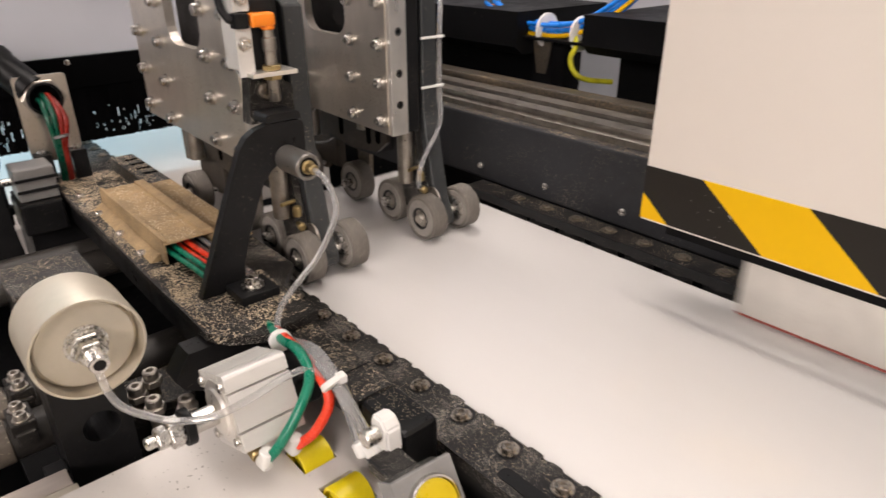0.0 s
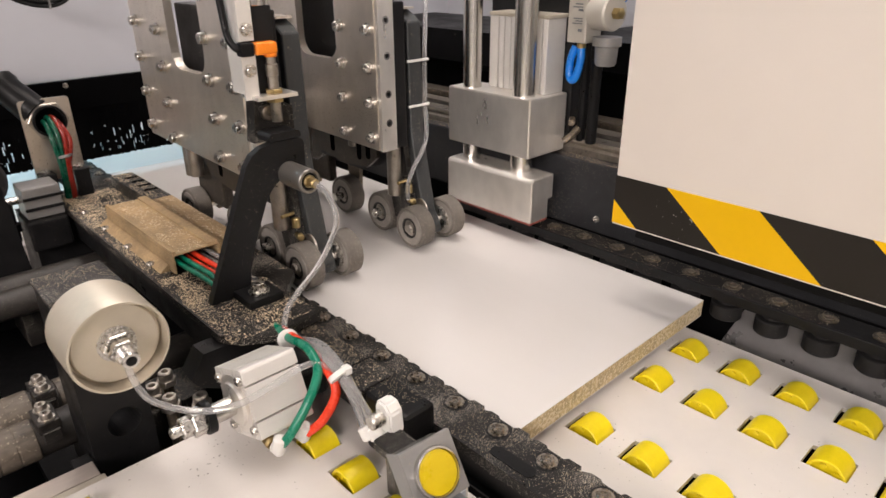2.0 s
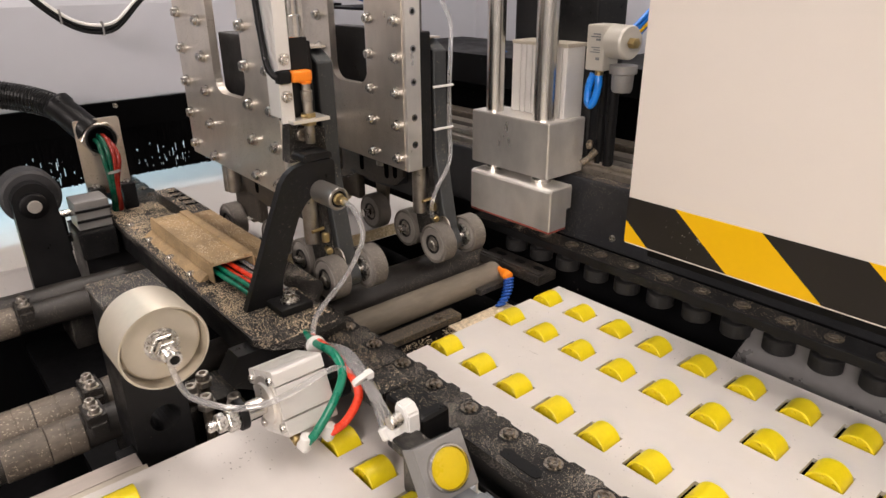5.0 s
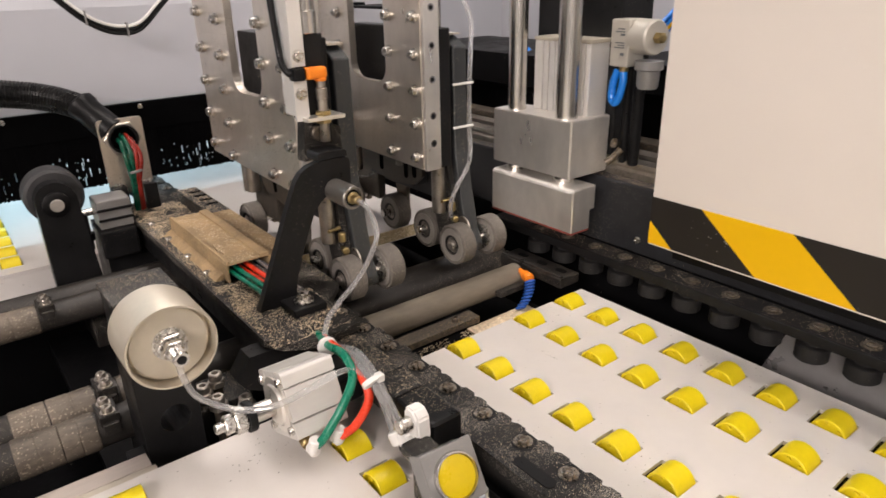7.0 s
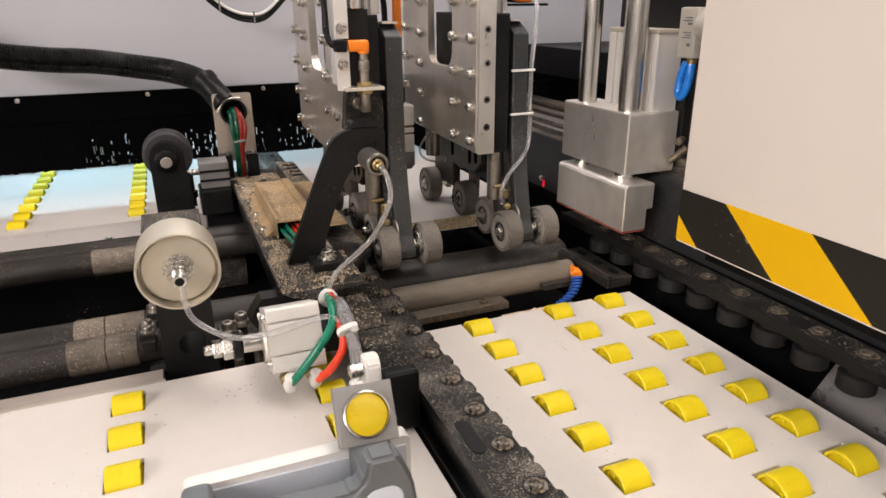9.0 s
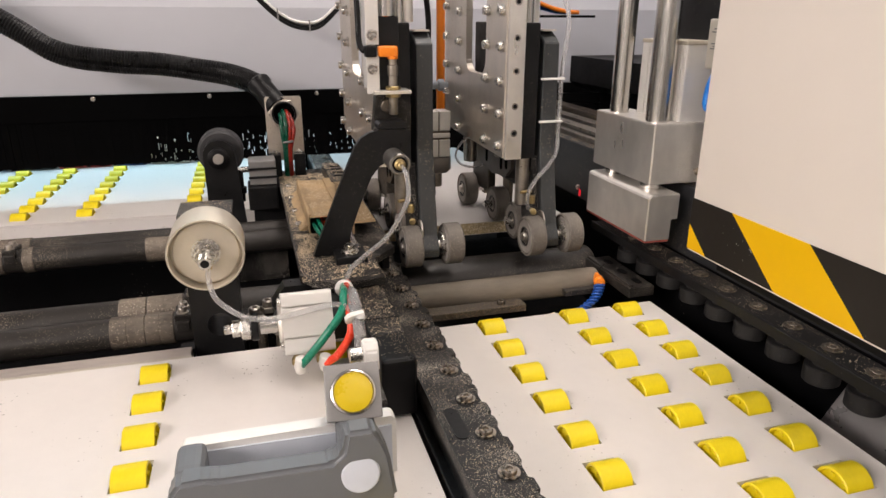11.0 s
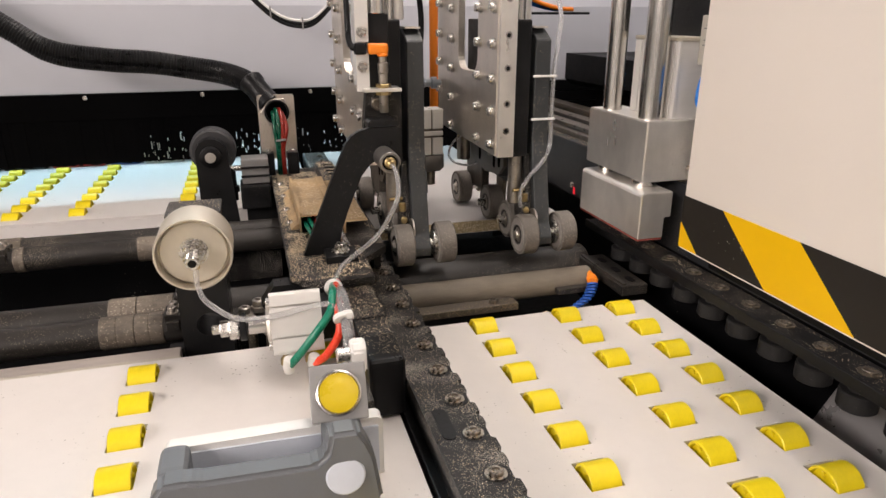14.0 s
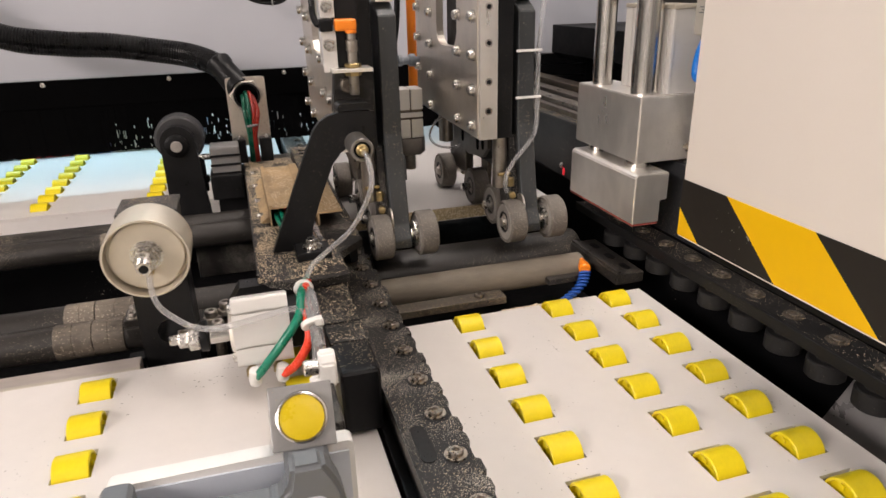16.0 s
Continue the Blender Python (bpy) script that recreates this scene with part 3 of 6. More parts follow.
def cross_tubes():
    cross_tube(0.772, 0.8905, 0.0165, -0.8, 0.20, [(-0.262, -0.228, True), (-0.205, -0.192, False), (-0.051, 0.003, True)], "long dark tube with dusty collars across the machine")
    cross_tube(0.796, 0.8950, 0.0180, -0.8, 0.20, [(-0.262, -0.200, False)], "long dark tube behind the first across the machine")
    cross_tube(0.509, 0.8860, 0.0166, -0.8, 0.075, [(-0.054, -0.020, False), (-0.0195, 0.009, True)], "long dark tube with dusty collars beside the side table")
    cross_tube(0.5455, 0.8890, 0.0185, -0.8, 0.20, [(-0.050, -0.022, False), (-0.021, 0.0165, True), (0.037, 0.058, False)], "long dark tube with pale collars behind the first one")
    # short feed rollers under the panel path
    for y, z, r, x0, x1, m, lab in ((0.4905, 0.8945, 0.0162, 0.266, 0.506, DUSTY_ROLLER, "sawdust covered feed roller between the tables"),
                                    (0.555, 0.885, 0.030, 0.270, 0.53, DARK_TUBE, "dark wide feed roller behind the dusty one")):
        t = thing("feed_roller", ((x0 + x1) / 2, y, z), lab, "roller", "feed rollers")
        part("sleeve", rod(B(), (x0, y, z), (x1, y, z), r, 0.0015, 40), m, t)
        part("shaft", rod(B(), (x0 - 0.02, y, z), (x1 + 0.02, y, z), r * 0.4), BRIGHT, t)
    bm = B()
    box(bm, 0.246, 0.385, 0.424, 0.443, 0.896, 0.904, 0.001)
    t = thing("flat_bar", (0.31, 0.43, 0.896), "worn flat steel bar with one screw beside the table", "bar")
    part("strip", bm, OILED, t)
    piece("screw", screw_mesh("bar_screw", 0.005, 0.004, OILED), t, (0.358, 0.433, 0.9042))
    # silver guide rail at the side table's back edge
    t = thing("guide_rail", (-0.35, 0.42, 0.88), "polished linear guide rail along the side table", "rail")
    part("profile", box(B(), -0.8, 0.034, 0.4065, 0.4135, 0.872, 0.8985, 0.0008), CAN, t)
    part("bearing_strip", box(B(), -0.8, 0.033, 0.4136, 0.4170, 0.872, 0.8940, 0.0004), DARK_TUBE, t)
    part("back_strip", box(B(), -0.8, 0.032, 0.4172, 0.4360, 0.872, 0.8960, 0.0006), STRIP_TAN, t)
    for x in (-0.78, 0.02):
        part("end_bracket", box(B(), x, x + 0.014, 0.4363, 0.452, 0.72, 0.893, 0.001), BLACK_CLEAN, t)


def support_strip():
    """Slotted strip, orange plug and blue link hose beside the dusty roller."""
    t = thing("slotted_strip", (0.53, 0.48, 0.895), "dark worn steel strip with three slots", "strip")
    bm = B()
    box(bm, 0.5125, 0.5460, 0.4215, 0.5280, 0.897, 0.9095, 0.0015)
    part("strip", bm, WORN_BLACK, t)
    part("raised_edge", box(B(), 0.5135, 0.5185, 0.423, 0.527, 0.9097, 0.9125, 0.0008), WORN_BLACK, t)
    # Slots are not cut: flat black shapes hold their shade.
    for y in (0.440, 0.472, 0.506):
        bm = B()
        sheet(bm, [(u, v) for u, v in arc(0.533, y + 0.004, 0.0042, 0, 180) + arc(0.533, y - 0.004, 0.0042, 180, 360)], "z", 0.9096, 0.9101)
        part("slot", bm, BLACK_PLASTIC, t, "flat dark shape for the shade in the slot")
    t = thing("link_hose", (0.508, 0.47, 0.885), "blue jointed coolant hose with an orange tip", "hose")
    pts = [(0.4911, 0.4530, 0.9050), (0.4890, 0.4510, 0.8985), (0.4840, 0.4480, 0.8925), (0.4740, 0.4430, 0.8880), (0.4620, 0.4380, 0.8850)]
    part("tip", lathe(B(), (0.5035, 0.4842, 0.9048), (-0.0124, -0.0321, 0.0016), [(0.0030, 0), (0.0038, 0.0121), (0.0062, 0.0207), (0.0068, 0.0317), (0.005, 0.0344)], 16), ORANGE, t, "orange plastic tip")
    for i, p in enumerate(smooth_line(pts, 2)):
        part("link", lathe(B(), p, (-0.15, -0.5, -0.85), [(0.0030, 0), (0.0066, 0.0008), (0.0070, 0.0028), (0.0034, 0.0042)], 16), BLUE_LINK, t)
    # sawdust that has gathered on the ledge at the table's edge
    rng = random.Random(21)
    bm = bmesh.new()
    n, m = 40, 14
    grid = []
    for i in range(n + 1):
        row = []
        for j in range(m + 1):
            x, y = 0.392 + 0.095 * i / n, 0.4045 + 0.050 * j / m
            edge = min(1.0, 3.2 * min(i / n, 1 - i / n), 2.6 * min(j / m + 0.25, 1 - j / m))
            h = 0.872 + edge * (0.008 + 0.006 * noise.noise(Vector((x * 60, y * 60, 2.0))) + 0.0022 * noise.noise(Vector((x * 300, y * 300, 5.0)))) + rng.uniform(0, 0.0007)
            row.append(bm.verts.new((x, y, max(h, 0.8705))))
        grid.append(row)
    for i in range(n):
        for j in range(m):
            bm.faces.new((grid[i][j], grid[i + 1][j], grid[i + 1][j + 1], grid[i][j + 1]))
    low = bmesh.ops.extrude_face_region(bm, geom=bm.faces[:])["geom"]
    for v in low:
        if isinstance(v, bmesh.types.BMVert):
            v.co.z = 0.870
    solid("sawdust_heap", bm, SAWDUST, (0.44, 0.43, 0.870), "loose tan sawdust heaped beside the roller table", "sawdust", kind="stuff")
    solid("dust_ledge", box(B(), 0.30, 0.50, 0.4035, 0.4565, 0.8155, 0.8698, 0.001), BLACK_DEEP, (0.44, 0.43, 0.816), "black ledge at the table edge covered with sawdust", "ledge")
    bm = B()
    box(bm, 0.452, 0.492, 0.462, 0.472, 0.889, 0.896, 0.001)
    solid("small_bracket", bm, WORN_BLACK, (0.49, 0.457, 0.893), "small dusty steel bracket beside the roller", "bracket")


# ---------------------------------------------------------------- arm that carries the cables on the operator's side
def cable_arm():
    t = thing("cable_carrier", (0.19, 0.65, 0.95), "black dusty cable carrier covered with sawdust", "cable carrier")
    out = [(0.1415, 0.915), (0.1415, 0.430), (0.152, 0.414), (0.176, 0.399), (0.222, 0.404), (0.2225, 0.46), (0.250, 0.49), (0.250, 0.915)]
    part("plate", sheet(B(), out, "z", 0.955, 0.9625), BLACK_STEEL, t)
    bm = B()
    box(bm, 0.146, 0.154, 0.432, 0.91, 0.925, 0.9545)
    box(bm, 0.238, 0.246, 0.50, 0.91, 0.9335, 0.9545)
    part("rib", bm, BLACK_CLEAN, t)
    # wire duct on the plate
    bm = B()
    for x0, x1, z0, z1 in ((0.1625, 0.1645, 0.963, 0.9815), (0.1625, 0.2095, 0.9815, 0.9835), (0.2085, 0.2105, 0.963, 0.9815)):
        box(bm, x0, x1, 0.5625, 0.748, z0, z1, 0.0005)
    cover = part("duct_cover", bm, DUCT, t, "tan sawdust coated wire duct cover")
    for x0, x1, z1 in ((0.1630, 0.1665, 0.9862), (0.1990, 0.2090, 0.9858)):
        part("ridge", box(B(), x0, x1, 0.5630, 0.7475, 0.98352, z1, 0.0006), DUCT, cover)
    for y0, y1, m, lab in ((0.545, 0.7495, DUCT, "sawdust coated side lip"), (0.7500, 0.88, BLACK_STEEL, "black dusty side lip")):
        bm = B()
        box(bm, 0.2122, 0.2145, y0, y1, 0.963, 0.976, 0.0005)
        box(bm, 0.2122, 0.2395, y0, y1, 0.9762, 0.9785, 0.0005)
        lip = part("side_lip", bm, m, t, lab)
    # Thin black bars on the lip stand for shaded slots.
    for k in range(4):
        part("lip_slot_shade", box(B(), 0.222, 0.238, 0.785 + 0.022 * k, 0.791 + 0.022 * k, 0.97852, 0.9790), CURTAIN, lip)
    part("sloped_lip", sheet(B(), [(0.1525, 0.9628), (0.1622, 0.9628), (0.1622, 0.9700), (0.1590, 0.9680)], "y", 0.575, 0.748), DUCT, t, "sloping sawdust coated lip")
    # foot plate and bolt
    part("foot", box(B(), 0.180, 0.213, 0.4465, 0.4775, 0.963, 0.9705, 0.001), BLACK_CLEAN, t)
    p = part("washer", lathe(B(), (0.1965, 0.4605, 0.971), (0, 0, 1), [(0.0095, 0), (0.0095, 0.0020), (0.0070, 0.0022), (0.0070, 0.0042)], 24), BRIGHT, t)
    part("bolt_head", hexagon(B(), (0.1965, 0.4605, 0.9752), (0, 0, 1), 0.0060, 0.0052), BRIGHT, t)
    # lower bar that runs on towards the operator
    bm = B()
    box(bm, 0.188, 0.2185, 0.300, 0.455, 0.930, 0.953, 0.0015)
    part("lower_bar", bm, BLACK_STEEL, t)
    part("end_block", box(B(), 0.1885, 0.2180, 0.252, 0.2998, 0.9015, 0.9535, 0.005, 3), BLACK_PLASTIC, t, "smooth black end block")
    for y in (0.33, 0.41):
        part("joint_line", box(B(), 0.187, 0.2195, y, y + 0.001, 0.9533, 0.9538), BLACK_PLASTIC, t)
    # support post below
    bm = B()
    sheet(bm, [(0.125, 0.954), (0.222, 0.954), (0.222, 0.82), (0.17, 0.82), (0.165, 0.90), (0.118, 0.925), (0.112, 0.935)], "y", 0.425, 0.445)
    part("post", bm, BLACK_CLEAN, t)
    part("post", box(B(), 0.10, 0.215, 0.835, 0.905, 0.82, 0.9545), BLACK_CLEAN, t)
    ex = screw_mesh("arm_screw", 0.0042, 0.004, BRIGHT)
    for x, y in ((0.153, 0.60), (0.153, 0.66), (0.153, 0.73), (0.153, 0.80), (0.224, 0.86)):
        piece("screw", ex, t, (x, y, 0.9628))


def grommet_plate():
    t = thing("grommet_plate", (0.158, 0.893, 0.9625), "bright steel plate with a cable gland and coloured tubes", "bracket")
    out = [(0.1305, 0.985)] + arc(0.1345, 1.0825, 0.004, 180, 90, 3) + arc(0.183, 1.0825, 0.004, 90, 0, 3) + [(0.187, 0.985)]
    part("plate", sheet(B(), out, "y", 0.892, 0.895), STEEL, t)
    part("gland", lathe(B(), (0.159, 0.8915, 1.060), (0, -1, 0), [(0.0232, 0), (0.0240, 0.0008), (0.0240, 0.0036), (0.0228, 0.0045), (0.0195, 0.0045), (0.0195, 0)], 6, hole=True), OILED_BRIGHT, t, "thin steel gland nut")
    part("gland_ring", lathe(B(), (0.159, 0.8870, 1.060), (0, -1, 0), [(0.0192, -0.004), (0.0192, 0.0035), (0.0184, 0.0042), (0.0164, 0.0042), (0.0160, -0.004)], 36, hole=True), BLACK_PLASTIC, t, "black gland ring")
    # Black disc paints the shade inside the gland's opening.
    part("mouth_shade", lathe(B(), (0.159, 0.8912, 1.060), (0, -1, 0), [(0.0162, 0), (0.0162, 0.0005)], 24), CURTAIN, t)
    for s in (0.14, 0.178):
        bm = B()
        box(bm, s - 0.009, s + 0.009, 0.872, 0.8918, 0.9625, 0.998, 0.0015)
        p = part("angle", bm, BLACK_CLEAN, t)
        q = screw_mesh("angle_screw", 0.0048, 0.004, BRIGHT)
        piece("screw", q, p, (s, 0.883, 0.998))
    for i, (dx, m) in enumerate(((-0.007, GREEN_SHADED), (-0.002, GREEN_SHADED), (0.003, RED_SHADED), (0.007, RED_SHADED))):
        x = 0.159 + dx
        z = 1.060 + (0.004 if i in (1, 2) else -0.001)
        part("air_tube", tube(B(), [(x, 0.90, z), (x + 0.001, 0.880, z - 0.002), (x + 0.003 + dx * 0.3, 0.866, z - 0.022), (0.160 + dx * 0.6, 0.868, 1.005), (0.160 + dx * 0.6, 0.872, 0.980), (0.160 + dx * 0.6, 0.876, 0.9632)], 0.0031), m, t)
    part("cable_tie", lathe(B(), (0.1615, 0.8665, 1.018), (-0.1, 0.1, 1), [(0.0085, 0), (0.0088, 0.0004), (0.0088, 0.0026), (0.0085, 0.003)], 20), GREY_CYL, t, "grey cable tie")
    # small grey cylinder beside it
    c = thing("clamp_cylinder", (0.11, 0.845, 0.955), "small silver pneumatic cylinder with a black fitting", "cylinder")
    bm = B()
    box(bm, 0.098, 0.138, 0.822, 0.862, 0.963, 1.000, 0.002)
    for z in (0.974, 0.985):
        box(bm, 0.097, 0.139, 0.8212, 0.8222, z, z + 0.0022)
    part("barrel", bm, GREY_CYL, c)
    for z in (0.9735, 0.9865):
        part("groove", box(B(), 0.0972, 0.1388, 0.8195, 0.8218, z, z + 0.0032), BLACK_CLEAN, c)
    part("lower_block", box(B(), 0.094, 0.138, 0.815, 0.866, 0.925, 0.962, 0.003), BLACK_CLEAN, c)
    part("rod", rod(B(), (0.068, 0.842, 0.984), (0.099, 0.842, 0.984), 0.0045), BRIGHT, c)
    part("fitting", lathe(B(), (0.083, 0.842, 0.935), (0, 0, 1), [(0.0065, 0), (0.0065, 0.012), (0.0095, 0.013), (0.0095, 0.022), (0.006, 0.023), (0.006, 0.046), (0.0045, 0.05)], 16), BLACK_PLASTIC, c)


def duct_wires():
    t = thing("duct_tubes", (0.19, 0.56, 0.966), "green, red and clear tubes coming out of the duct", "tubes")
    for i, (x, m) in enumerate(((0.170, GREEN_TUBE), (0.1755, GREEN_TUBE), (0.182, RED_TUBE), (0.188, RED_TUBE), (0.1945, CLEAR_TUBE), (0.201, CLEAR_TUBE))):
        z = 0.9675 + (0.003 if i % 2 else 0)
        part("air_tube", tube(B(), [(x, 0.62, z + 0.003), (x, 0.56, z + 0.004), (x + 0.004, 0.525, z + 0.002), (x + 0.006, 0.500, z - 0.001), (x + 0.007, 0.489, z - 0.002)], 0.0025), m, t)


def nozzle_bracket():
    t = thing("nozzle_bracket", (0.178, 0.483, 0.963), "black curved sheet bracket with an air nozzle", "bracket")
    out = [(0.1595, 0.963), (0.1975, 0.963), (0.2005, 0.985), (0.2085, 1.008), (0.2165, 1.027), (0.225, 1.046), (0.234, 1.057), (0.2445, 1.0635), (0.2670, 1.0655),
           (0.2675, 1.086)] + arc(0.262, 1.0895, 0.0055, 0, 90, 4) + [(0.236, 1.0955), (0.224, 1.0925), (0.2155, 1.0875), (0.209, 1.079), (0.197, 1.052)]
    bm = sheet(B(), out, "y", 0.479, 0.487)
    part("plate", bm, BLACK_CLEAN, t)
    bm = B()
    sheet(bm, [(0.2335, 1.0962), (0.2645, 1.0962), (0.2645, 1.098)] + arc(0.2605, 1.0990, 0.004, 0, 90, 4) + arc(0.2375, 1.0990, 0.004, 90, 180, 4), "y", 0.478, 0.500)
    part("head_block", bm, BLACK_CLEAN, t)
    part("nozzle_body", lathe(B(), (0.2485, 0.4785, 1.0655), (0, -1, 0), [(0.0105, 0), (0.011, 0.0006), (0.011, 0.034), (0.0102, 0.035), (0.0082, 0.035), (0.0078, 0.031)], 28), NOZZLE, t, "grey steel nozzle sleeve")
    part("nozzle_seal", lathe(B(), (0.2485, 0.4465, 1.0655), (0, -1, 0), [(0.0077, 0), (0.0077, 0.0012)], 24), BLACK_PLASTIC, t, "black seal ring")
    part("nozzle_tip", lathe(B(), (0.2485, 0.4475, 1.0655), (0, -1, 0), [(0.0058, 0), (0.0058, 0.004), (0.0042, 0.005), (0.0042, 0.012), (0.0030, 0.013)], 14), BRASS, t, "brass nozzle tip")


# ---------------------------------------------------------------- cylinder, gauge and their tubes
def pneumatic_cylinder():
    t = thing("pneumatic_cylinder", (0.14, 0.355, 0.9), "square silver compact cylinder with a threaded rod", "cylinder")
    y0, y1, z0, z1, x0, x1 = 0.3355, 0.3835, 0.9190, 0.9725, 0.1190, 0.1625
    ym, zm = (y0 + y1) / 2, (z0 + z1) / 2
    out = []
    for side in range(4):
        pts = [(-1, -1), (-0.57, -1), (-0.57, -1 + 0.22), (-0.505, -1 + 0.22), (-0.505, -1), (0.44, -1), (0.44, -1 + 0.22), (0.505, -1 + 0.22), (0.505, -1)]
        c, s = math.cos(side * math.pi / 2), math.sin(side * math.pi / 2)
        for u, v in pts:
            if (u, v) == (-1, -1):
                for uu, vv in ((-1, -0.9), (-0.97, -0.97), (-0.9, -1)):
                    out.append((ym + (c * uu - s * vv) * (y1 - y0) / 2, zm + (s * uu + c * vv) * (z1 - z0) / 2))
            else:
                out.append((ym + (c * u - s * v) * (y1 - y0) / 2, zm + (s * u + c * v) * (z1 - z0) / 2))
    bm = sheet(B(), out, "x", x0, x1)
    lean = Matrix.Rotation(radians(-22), 4, "X")
    bmesh.ops.rotate(bm, verts=bm.verts[:], cent=(0, ym, zm), matrix=lean)
    part("barrel", bm, ALU_MATT, t)
    part("end_cap", lathe(B(), (x0 + 0.0002, ym, zm), (-1, 0, 0), [(0.0225, 0), (0.0225, 0.001), (0.0175, 0.0015), (0.0165, 0.0035), (0.013, 0.004)], 28), ALU, t)
    sm = screw_mesh("corner_screw", 0.0036, 0.003, BRIGHT)
    for u in (-1, 1):
        for v in (-1, 1):
            piece("screw", sm, t, Vector((x0, ym, zm)) + lean @ Vector((0, u * 0.0185, v * 0.0190)), turned((-1, 0, 0)))
    part("rod", rod(B(), (x0 - 0.020, ym, zm), (x0 - 0.0036, ym, zm), 0.0075), ROD, t)
    part("stop_ring", lathe(B(), (x0 - 0.0265, ym, zm), (1, 0, 0), [(0.012, 0), (0.0125, 0.001), (0.0125, 0.0055), (0.012, 0.006)], 24), BLACK_PLASTIC, t, "black rubber ring")
    part("nut", hexagon(B(), (x0 - 0.0355, ym, zm), (1, 0, 0), 0.0105, 0.0088), BRIGHT, t)
    bm = B()
    hexagon(bm, (x0 - 0.043, ym, zm), (1, 0, 0), 0.0075, 0.0072)
    lathe(bm, (x0 - 0.050, ym, zm), (1, 0, 0), [(0.003, 0), (0.0042, 0.001), (0.0042, 0.007)], 16)
    part("adjusting_screw", bm, BRIGHT, t)
    # mount that carries it on the arm
    part("mount", box(B(), 0.1600, 0.187, 0.345, 0.40, 0.930, 0.953, 0.002), BLACK_CLEAN, t)
    # elbow fittings and tubes
    for x, m, z in ((0.130, GREEN_TUBE, 0.9165), (0.1510, RED_TUBE, 0.9165)):
        f = part("elbow_fitting", lathe(B(), (x, 0.3325, z), (0.1, -1, -0.1), [(0.0042, 0), (0.0048, 0.001), (0.0048, 0.008), (0.004, 0.009)], 16), NYLON, t, "white push-in elbow")
        part("collar", lathe(B(), (x, 0.327, z - 0.001), (0.15, -0.2, 1), [(0.0044, 0), (0.0050, 0.001), (0.0050, 0.011), (0.0042, 0.012)], 16), NYLON, f)
        part("brass_thread", lathe(B(), (x - 0.001, 0.340, z + 0.003), (0, -1, -0.3), [(0.0048, 0), (0.0048, 0.007)], 6), BRASS, f)
    part("green_tube", tube(B(), [(0.1315, 0.325, 0.920), (0.1385, 0.3205, 0.930), (0.1550, 0.320, 0.950), (0.1690, 0.327, 0.966), (0.1735, 0.346, 0.9745), (0.178, 0.380, 0.9665), (0.186, 0.42, 0.958), (0.19, 0.44, 0.95)], 0.0036), GREEN_TUBE, t, "green air tube")
    part("red_tube", tube(B(), [(0.1530, 0.3235, 0.920), (0.1630, 0.316, 0.931), (0.1740, 0.313, 0.951), (0.1755, 0.325, 0.965), (0.176, 0.355, 0.9715), (0.184, 0.40, 0.962)], 0.0036), RED_TUBE, t, "red air tube")


def clear_tubes():
    t = thing("air_tube_bundle", (0.178, 0.33, 0.93), "bundle of clear air tubes held by white ties", "tubes")
    part("nozzle_tube", tube(B(), [(0.2485, 0.4365, 1.0655), (0.2495, 0.420, 1.060), (0.2475, 0.4055, 1.042), (0.238, 0.406, 1.020), (0.2255, 0.410, 1.0005), (0.206, 0.409, 0.986), (0.190, 0.403, 0.976), (0.181, 0.392, 0.965), (0.1785, 0.372, 0.966), (0.178, 0.34, 0.971), (0.1785, 0.314, 0.968), (0.182, 0.295, 0.955)], 0.0024), CLEAR_TUBE, t)
    part("gauge_tube", tube(B(), [(0.0600, 0.390, 0.996), (0.0600, 0.381, 0.984), (0.0640, 0.374, 0.9710), (0.0750, 0.366, 0.962), (0.0895, 0.350, 0.9595), (0.108, 0.3365, 0.962), (0.130, 0.3335, 0.9655), (0.158, 0.3335, 0.9700), (0.1705, 0.330, 0.9700), (0.178, 0.318, 0.964), (0.179, 0.30, 0.952)], 0.0024), CLEAR_TUBE, t)
    for i, x in enumerate((0.176, 0.1785, 0.1815)):
        part("loose_tube", tube(B(), [(x, 0.372, 0.968), (x + 0.001, 0.34, 0.9725 + 0.002 * i), (x + 0.0015, 0.314, 0.967), (x + 0.001, 0.296, 0.952), (0.1735 + 0.004 * i, 0.28 - 0.004 * i, 0.938)], 0.0026), CLEAR_TUBE, t)
        part("plug", lathe(B(), (0.1735 + 0.004 * i, 0.281 - 0.004 * i, 0.939), (0.1, -0.5, -0.8), [(0.0034, 0), (0.0044, 0.001), (0.0044, 0.009), (0.0034, 0.010)], 12), NYLON, t, "white tube plug")
    for p, d, r in (((0.1795, 0.387, 0.9625), (-0.3, -1, 0.1), 0.0085), ((0.178, 0.3145, 0.9665), (0.05, -0.75, -0.6), 0.0088)):
        bm = B()
        lathe(bm, p, d, [(r - 0.0008, 0), (r, 0.0006), (r, 0.0040), (r - 0.0008, 0.0046)], 20)
        part("cable_tie", bm, NYLON, t, "white cable tie")
    bm = B()
    box(bm, 0.1795, 0.1855, 0.306, 0.313, 0.966, 0.972, 0.001)
    part("tie_lock", bm, NYLON, t)


